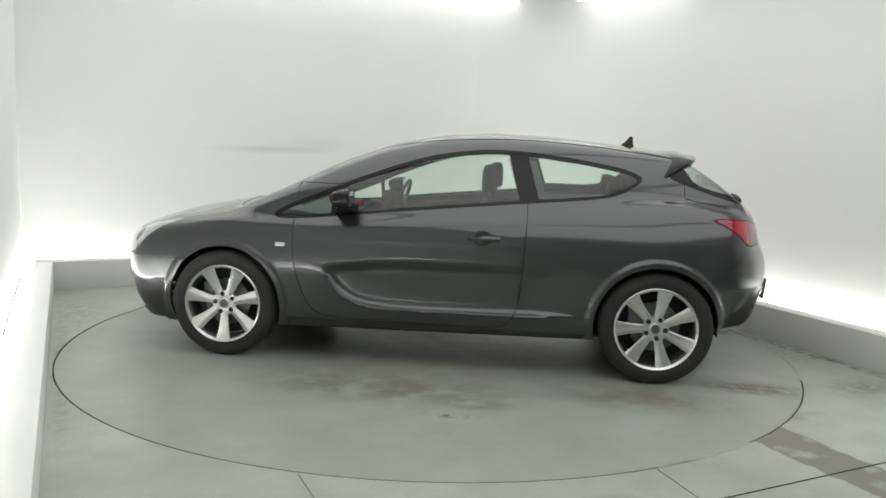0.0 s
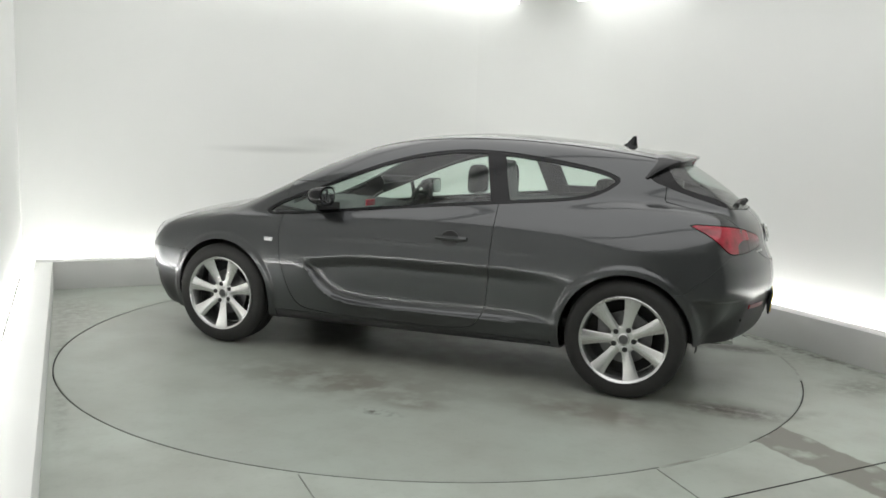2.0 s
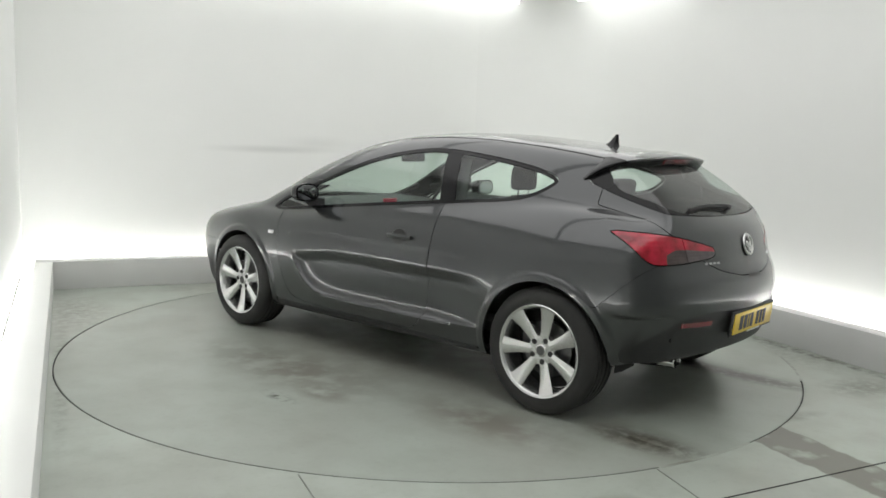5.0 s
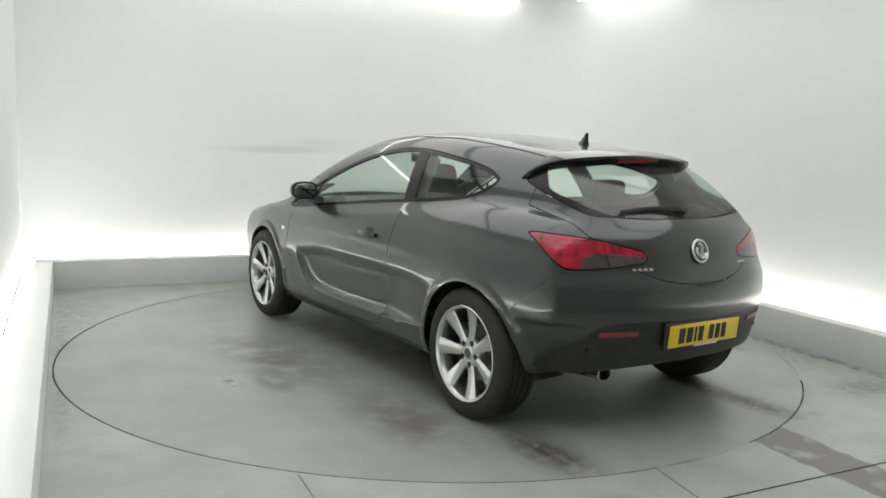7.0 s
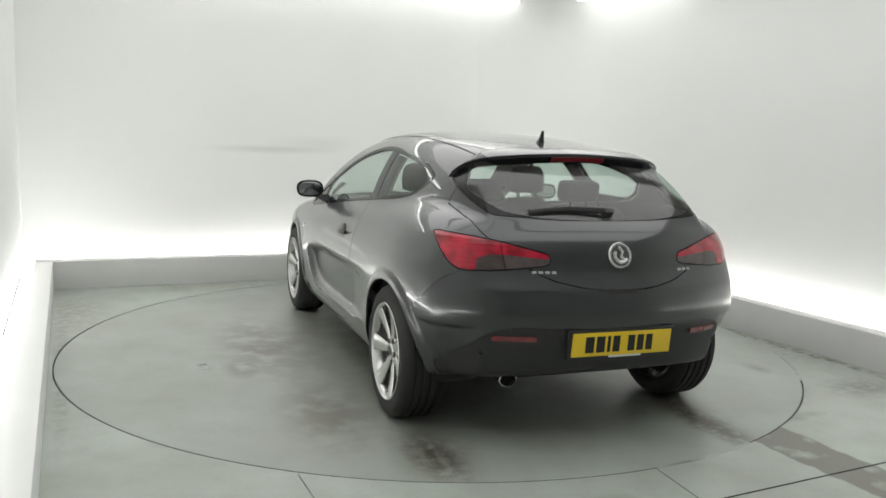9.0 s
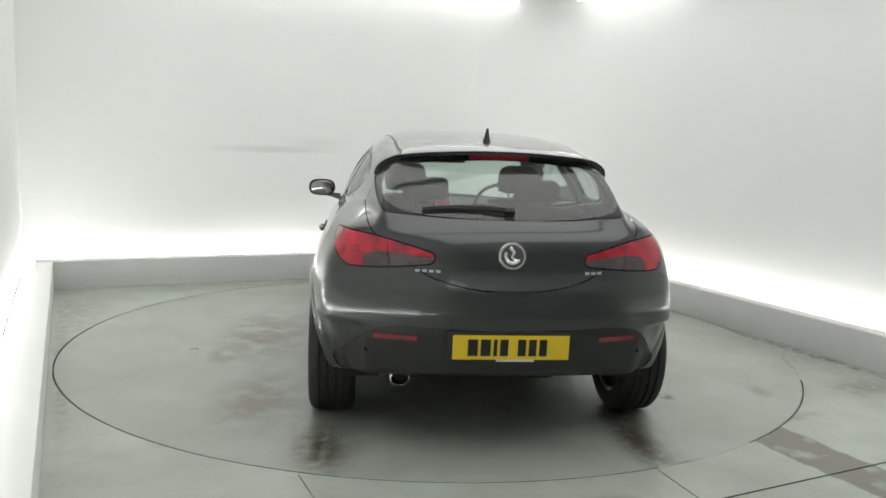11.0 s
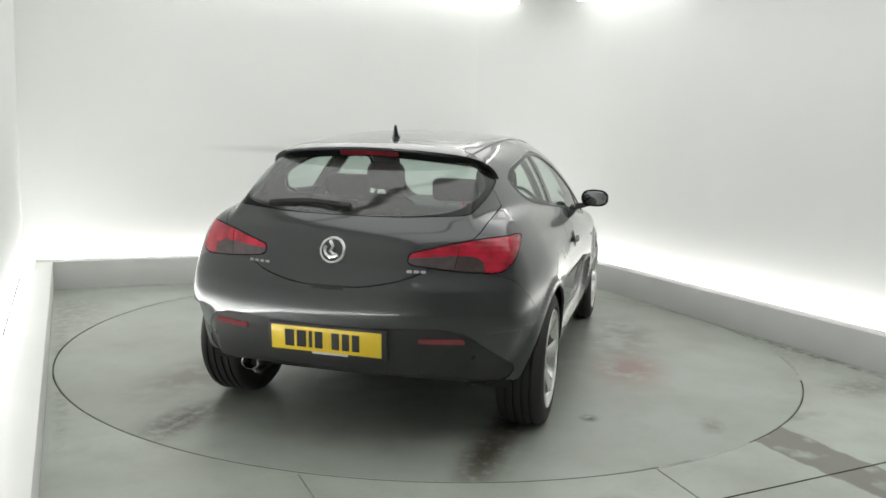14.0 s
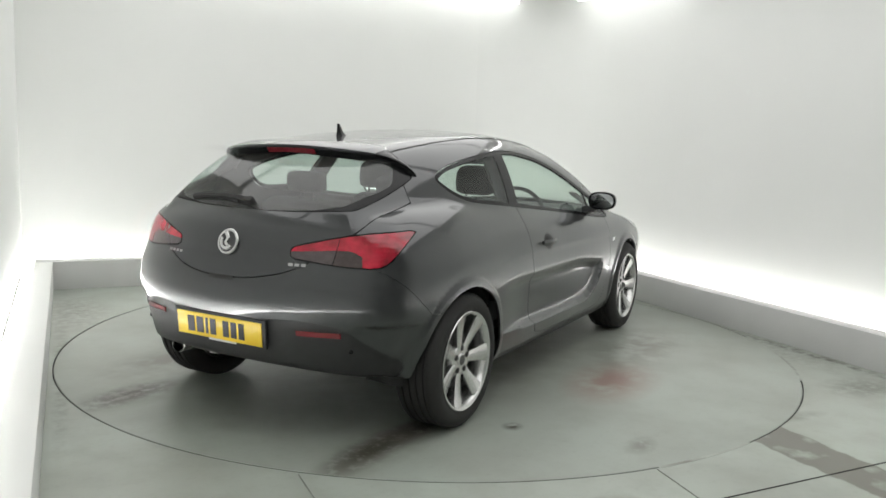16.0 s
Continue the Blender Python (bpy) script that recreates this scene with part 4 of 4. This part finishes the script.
# roof drip strips
for sgn in (1, -1):
    bm = bmesh.new()
    rings = []
    for i in range(22):
        x = 0.42 - 1.92 * i / 21
        y = sgn * (0.503 - 0.02 * max(-x, 0))
        zz = 1.5
        for _ in range(12):
            v = body_field(np.array([x]), np.array([y]), np.array([zz]))[0]
            zz -= v * 0.9
        rings.append([(x, y - 0.006, zz - 0.006), (x, y - 0.005, zz + 0.001), (x, y + 0.005, zz + 0.001), (x, y + 0.006, zz - 0.006)])
    loft(bm, rings)
    part("roof_strip", bm, M_PLASTIC, car, "black roof drip strip")


def surface_x(y, z, side=-1):
    """Where the tail surface lies at this height."""
    x = -2.3
    for _ in range(16):
        v = float(body_field(np.array([x]), np.array([y]), np.array([z]))[0])
        x += max(v, 0) * 0.9
    return x


def surface_y(x, z):
    y = 1.1
    for _ in range(16):
        v = float(body_field(np.array([x]), np.array([y]), np.array([z]))[0])
        y -= max(v, 0) * 0.9
    return y


# wiper
bm = bmesh.new()
box(bm, (-1.918, -0.005, 1.10), (0.045, 0.05, 0.03), pose(0, 0, 0, 0, 45, 0), bev=0.010)
wp_ = part("wiper_pivot", bm, M_PLASTIC, tg, "black wiper pivot cover")
bm = bmesh.new()
pts = []
for i in range(9):
    y = 0.0 + 0.39 * i / 8
    z = 1.105 + 0.012 * math.sin(math.pi * i / 8)
    pts.append((surface_x(y, z) - 0.022 + 0.008 * i / 8, y, z))
rings = [[Vector(p) + Vector(o) for o in ((-0.008, 0, 0.014 - 0.008 * k / 8), (-0.012, 0, -0.004), (0.0, 0, -0.014 + 0.006 * k / 8), (0.008, 0, 0.004))] for k, p in enumerate(pts)]
loft(bm, rings)
part("wiper_arm", bm, M_PLASTIC, wp_, "black rear wiper arm")
bm = bmesh.new()
rings = []
for i in range(9):
    y = 0.06 + 0.33 * i / 8
    z = 1.092 + 0.016 * math.sin(math.pi * i / 8)
    x = surface_x(y, z) - 0.006
    rings.append([(x - 0.006, y, z + 0.006), (x - 0.006, y, z - 0.008), (x + 0.006, y, z - 0.008), (x + 0.006, y, z + 0.006)])
loft(bm, rings)
part("wiper_blade", bm, M_RUBBER, wp_, "black wiper blade")

# badge: a plain chrome ring and boss
bm = bmesh.new()
rings = []
for i in range(32):
    a = 2 * math.pi * i / 32
    rings.append([((0.054 + 0.008 * math.cos(b)) * math.cos(a), (0.054 + 0.008 * math.cos(b)) * math.sin(a), 0.006 * math.sin(b)) for b in [2 * math.pi * k / 6 for k in range(6)]])
loft(bm, rings + [rings[0]], cap=False)
bx = surface_x(0.0, 0.917)
bdg = part("badge", bm, M_ALLOY, tg, "round chrome badge")
bdg.matrix_local = Matrix.Translation((bx - 0.006, 0, 0.917)) @ pose(0, 0, 0, 0, -74, 0)
bm = bmesh.new()
lathe(bm, [(0.001, 0.004), (0.02, 0.0045), (0.052, 0.001), (0.053, -0.004)], 28, "z")
part("badge_disc", bm, M_CABIN, bdg, "dark grey badge disc")
bm = bmesh.new()
tube(bm, [(0.032 * math.cos(radians(t)), 0.032 * math.sin(radians(t)), 0.006) for t in range(60, 241, 20)], 0.009, 8)
part("badge_boss", bm, M_ALLOY, bdg, "plain curved chrome blade")
bm = bmesh.new()
tube(bm, [(0.040, 0.012, 0.006), (0.015, -0.006, 0.007), (-0.006, 0.004, 0.007), (-0.022, -0.014, 0.006)], 0.010, 8)
part("badge_boss", bm, M_ALLOY, bdg, "plain curved chrome blade")


def plate_on(name, y0, y1, z0, z1, out, material, parent, label, th=0.006, n=6, bev=True):
    """A thin plate laid along the curve of the tail."""
    bm = bmesh.new()
    rings = []
    for i in range(n + 1):
        y = y0 + (y1 - y0) * i / n
        xa, xb = surface_x(y, z0) - out, surface_x(y, z1) - out
        rings.append([(xa, y, z0), (xb, y, z1), (xb + th, y, z1), (xa + th, y, z0)])
    loft(bm, rings)
    return part(name, bm, material, parent, label)


# model lettering as plain chrome bars
for y0 in (0.315, 0.345, 0.375, 0.405):
    plate_on("letter_bar", y0, y0 + 0.02, 0.836, 0.847, 0.001, M_LETTER, tg, "small chrome bar", n=1)
for y0 in (-0.36, -0.39, -0.42):
    plate_on("letter_bar", y0, y0 + 0.022, 0.836, 0.848, 0.001, M_LETTER, tg, "small chrome bar", n=1)

plate_on("boot_release", -0.075, 0.075, 0.750, 0.770, 0.001, M_INK, tg, "black tailgate release slot", n=4)

# number plate: yellow board with plain bars
px = -2.116
bm = bmesh.new()
box(bm, (0, 0, 0), (0.012, 0.56, 0.135), bev=0.004)
pb = part("plate_recess", bm, M_PLASTIC, rb, "black plate holder")
pb.matrix_local = pose(px + 0.008, 0, 0.522, 0, -5, 0)
bm = bmesh.new()
box(bm, (-0.009, 0, 0), (0.006, 0.52, 0.111), bev=0.002)
part("number_plate", bm, M_YELLOW, pb, "yellow plate with black bars")
cx = 0.193
for w in (0.044, 0.044, 0.016, 0.036, 0.0, 0.036, 0.034, 0.034):
    if w == 0.0:
        cx -= 0.030
        continue
    bm = bmesh.new()
    box(bm, (-0.0128, cx - w / 2, 0.0), (0.0015, w, 0.076))
    part("plate_bar", bm, M_INK, pb, "black bar", smooth=False)
    cx -= w + 0.013
bm = bmesh.new()
box(bm, (-0.010, -0.02, -0.060), (0.004, 0.17, 0.010), bev=0.001)
part("plate_strip", bm, M_PLINTH, pb, "pale strip under the plate")

# reflectors, tow cover, exhaust
for sgn in (1, -1):
    y0, y1 = sorted((sgn * 0.41, sgn * 0.60))
    plate_on("reflector", y0, y1, 0.532, 0.556, 0.005, M_REDDARK, rb, "red bumper reflector", 0.012)
for y in (0.63, 0.22, -0.22, -0.63):
    bm = bmesh.new()
    lathe(bm, [(0.001, -0.003), (0.008, -0.003), (0.011, 0.0), (0.011, 0.006)], 14, "x")
    sn = part("parking_sensor", bm, M_BLACKGLOSS, rb, "small round parking sensor")
    sn.location = (surface_x(y, 0.47) + 0.004, y, 0.47)
bm = bmesh.new()
lathe(bm, [(0.032, 0.05), (0.034, -0.045), (0.030, -0.048), (0.028, -0.04), (0.028, 0.05)], 28, "x")
for v in bm.verts:
    v.co.y *= 1.35
ex = part("exhaust_tip", bm, M_CHROME, car, "oval chrome exhaust tip")
ex.location = (-1.875, 0.475, 0.322)
bm = bmesh.new()
tube(bm, [(-1.86, 0.47, 0.322), (-1.7, 0.45, 0.30), (-1.4, 0.30, 0.25), (-0.5, 0.1, 0.22), (0.8, 0.05, 0.22)], 0.035, 10)
part("exhaust_pipe", bm, M_DARK, car, "dull exhaust pipe")
bm = bmesh.new()
box(bm, (-1.66, 0.10, 0.36), (0.28, 0.8, 0.16), bev=0.05, seg=3)
part("silencer", bm, M_DARK, car, "dark exhaust silencer")
bm = bmesh.new()
box(bm, (0.0, 0, 0.26), (3.0, 1.30, 0.10), bev=0.02)
part("underbody", bm, M_DARK, car, "black underbody tray")

# ---- flank details ----
for sgn in (1, -1):
    # handle over a black disc that paints the shade of its scoop
    hy = surface_y(-0.31, 0.835)
    bm = bmesh.new()
    lathe(bm, [(0.001, 0.006), (0.04, 0.006), (0.056, 0.004), (0.060, 0.0), (0.060, -0.010)], 28)
    for v in bm.verts:
        v.co.z *= 0.85
    cup = part("handle_shade", bm, M_INK, car, "black disc for the shade in the handle recess")
    cup.matrix_local = pose(-0.29, sgn * (hy - 0.001), 0.832) @ (pose(0, 0, 0, 9) if sgn > 0 else pose(0, 0, 0, -9) @ pose(0, 0, 0, 0, 0, 180))
    bm = bmesh.new()
    rings = []
    for i in range(11):
        t = i / 10
        x = -0.40 + 0.20 * t
        o = 0.016 + 0.016 * math.sin(math.pi * t)
        h = 0.012 + 0.004 * math.sin(math.pi * t)
        rings.append([(x, sgn * (hy + o), 0.836 + h), (x, sgn * (hy + o + 0.006), 0.836), (x, sgn * (hy + o), 0.836 - h), (x, sgn * (hy + o - 0.014), 0.836 - h * 0.6), (x, sgn * (hy + o - 0.014), 0.836 + h * 0.6)])
    loft(bm, rings)
    part("door_handle", bm, M_PAINT, car, "body-coloured door handle")
    # side repeater
    ry = surface_y(0.975, 0.738)
    bm = bmesh.new()
    box(bm, (0.975, sgn * (ry + 0.0), 0.738), (0.062, 0.012, 0.028), bev=0.006)
    part("side_repeater", bm, M_CLEAR, car, "clear side indicator")
    # door mirror
    bm = bmesh.new()
    rings = []
    for i in range(10):
        t = i / 9
        x = 0.515 + 0.135 * t
        k = math.sqrt(max(1 - (t * 0.98) ** 2.4, 0.02))
        rings.append([(x, sgn * (0.935 + 0.096 * k * math.copysign(abs(math.cos(a)) ** 0.75, math.cos(a)) - 0.01 * t), 1.043 + 0.061 * k * math.copysign(abs(math.sin(a)) ** 0.75, math.sin(a))) for a in [2 * math.pi * j / 20 for j in range(20)]])
    loft(bm, rings)
    mir = part("door_mirror", bm, M_BLACKGLOSS, car, "dark glossy door mirror")
    bm = bmesh.new()
    rings = [[(x, sgn * (0.935 + s * 0.087 * math.copysign(abs(math.cos(a)) ** 0.75, math.cos(a))), 1.043 + s * 0.052 * math.copysign(abs(math.sin(a)) ** 0.75, math.sin(a))) for a in [2 * math.pi * j / 20 for j in range(20)]] for x, s in ((0.5135, 0.94), (0.5125, 0.90))]
    loft(bm, rings)
    part("mirror_glass", bm, M_MIRROR, mir, "mirror glass")
    bm = bmesh.new()
    loft(bm, [[(x, sgn * y, z) for x, y, z in r] for r in ([(0.50, 0.80, 0.955), (0.66, 0.80, 0.94), (0.66, 0.80, 0.99), (0.50, 0.80, 1.0)], [(0.52, 0.86, 0.972), (0.63, 0.86, 0.965), (0.63, 0.86, 1.0), (0.52, 0.86, 1.005)], [(0.53, 0.91, 0.985), (0.61, 0.91, 0.985), (0.61, 0.91, 1.01), (0.53, 0.91, 1.01)])])
    part("mirror_arm", bm, M_PLASTIC, mir, "black mirror foot")

# ---- cabin ----
def cushion(c, s, m=None, bev=0.05):
    bm = bmesh.new()
    box(bm, c, s, m, bev=bev, seg=4)
    return bm


def front_seat(y):
    st = new("front_seat")
    st.parent = car
    st.location = (0, y, 0)
    st["label"] = "dark fabric front seat"
    part("cushion", cushion((0.10, 0, 0.50), (0.52, 0.50, 0.18), pose(0, 0, 0, 0, -8, 0)), M_FABRIC, st)
    bm = bmesh.new()
    rings = []
    for z, x, w, t in ((0.50, -0.12, 0.23, 0.07), (0.62, -0.15, 0.25, 0.075), (0.78, -0.20, 0.255, 0.07), (0.92, -0.245, 0.24, 0.06), (1.01, -0.27, 0.19, 0.05), (1.05, -0.28, 0.12, 0.03)):
        rings.append([(x + t * math.copysign(abs(math.cos(a)) ** 0.6, math.cos(a)), w * math.copysign(abs(math.sin(a)) ** 0.6, math.sin(a)), z) for a in [2 * math.pi * j / 18 for j in range(18)]])
    loft(bm, rings)
    part("backrest", bm, M_FABRIC, st)
    bm = bmesh.new()
    rings = []
    for z, k in ((1.085, 0.7), (1.10, 0.95), (1.16, 1.0), (1.22, 0.95), (1.25, 0.8), (1.265, 0.5)):
        rings.append([(-0.285 + 0.05 * k * math.cos(a), 0.135 * k * math.copysign(abs(math.sin(a)) ** 0.6, math.sin(a)), z) for a in [2 * math.pi * j / 16 for j in range(16)]])
    loft(bm, rings)
    hr = part("headrest", bm, M_FABRIC, st)
    for o in (-0.06, 0.06):
        bm = bmesh.new()
        tube(bm, [(-0.285, o, 1.03), (-0.285, o, 1.11)], 0.007, 8)
        part("headrest_post", bm, M_STEEL, hr, "steel post")


for y in (0.37, -0.37):
    front_seat(y)
rs = new("rear_seat")
rs.parent = car
rs["label"] = "dark fabric rear bench"
part("cushion", cushion((-0.72, 0, 0.50), (0.50, 1.20, 0.20)), M_FABRIC, rs)
for y in (0.31, -0.31):
    part("backrest", cushion((-1.02, y, 0.78), (0.14, 0.60, 0.56), pose(0, 0, 0, 0, -18, 0), 0.05), M_FABRIC, rs)
    hr = part("headrest", cushion((-1.10, y, 1.15), (0.09, 0.25, 0.12), pose(0, 0, 0, 0, -10, 0), 0.04), M_FABRIC, rs)
    for o in (-0.05, 0.05):
        bm = bmesh.new()
        tube(bm, [(-1.10, y + o, 1.02), (-1.10, y + o, 1.12)], 0.007, 8)
        part("headrest_post", bm, M_STEEL, hr, "steel post")
bm = bmesh.new()
rings = []
for y in (-0.70, -0.5, -0.42, -0.3, 0.0, 0.3, 0.70):
    k = 0.03 if -0.55 < y < -0.25 else 0.0
    rings.append([(0.62, y, 0.55), (0.58, y, 0.80 + k), (0.66, y, 0.90 + k), (0.85, y, 0.93 + k * 0.5), (1.22, y * 0.86, 0.95), (1.22, y * 0.86, 0.6)])
loft(bm, rings)
part("dashboard", bm, M_CABIN, car, "dark grey dashboard")
bm = bmesh.new()
rings = []
for i in range(28):
    a = 2 * math.pi * i / 28
    rings.append([((0.175 + 0.014 * math.cos(b)) * math.cos(a), (0.175 + 0.014 * math.cos(b)) * math.sin(a), 0.014 * math.sin(b)) for b in [2 * math.pi * k / 8 for k in range(8)]])
loft(bm, rings + [rings[0]], cap=False)
sw = part("steering_wheel", bm, M_PLASTIC, car, "black steering wheel")
sw.matrix_local = pose(0.44, -0.37, 0.94, 0, 68, 0) @ pose(0, 0, 0)
bm = bmesh.new()
box(bm, (0, 0, 0.0), (0.12, 0.15, 0.04), bev=0.02)
box(bm, (0, 0, -0.01), (0.05, 0.35, 0.018), bev=0.006)
part("wheel_boss", bm, M_PLASTIC, sw)
bm = bmesh.new()
box(bm, (0.46, 0, 1.285), (0.03, 0.23, 0.065), bev=0.014)
part("cabin_mirror", bm, M_PLASTIC, car, "black rear-view mirror")
bm = bmesh.new()
box(bm, (0.66, 0.03, 0.945), (0.014, 0.13, 0.045), bev=0.004)
part("red_tag", bm, M_TAG, car, "small red tag on the dashboard")
skin("headlining", roof, M_LINING, car, "pale headlining", inset=0.035)
for sgn in (1, -1):
    skin("door_card", clip(doors[sgn], 0.35 - doors[sgn][0][:, 2]), M_CABIN, car, "dark grey door card", inset=0.075)
bm = bmesh.new()
box(bm, (-1.42, 0, 0.93), (0.55, 1.16, 0.025), bev=0.006)
part("parcel_shelf", bm, M_CABIN, car, "dark parcel shelf")
bm = bmesh.new()
box(bm, (0, 0, 0.36), (2.2, 1.40, 0.06), bev=0.01)
part("cabin_floor", bm, M_CABIN, car, "dark carpet floor")


# ---- movement ----
def motions():
    """The deck turns clockwise, and the car stands on it a little off its centre."""
    def heading(t):
        return 172.39 - 6.889 * t - 0.00687 * t * t
    rows_table, rows_car = [], []
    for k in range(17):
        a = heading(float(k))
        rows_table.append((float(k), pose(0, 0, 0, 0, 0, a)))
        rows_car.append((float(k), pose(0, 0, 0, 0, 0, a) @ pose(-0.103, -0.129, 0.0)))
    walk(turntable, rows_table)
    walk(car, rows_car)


motions()
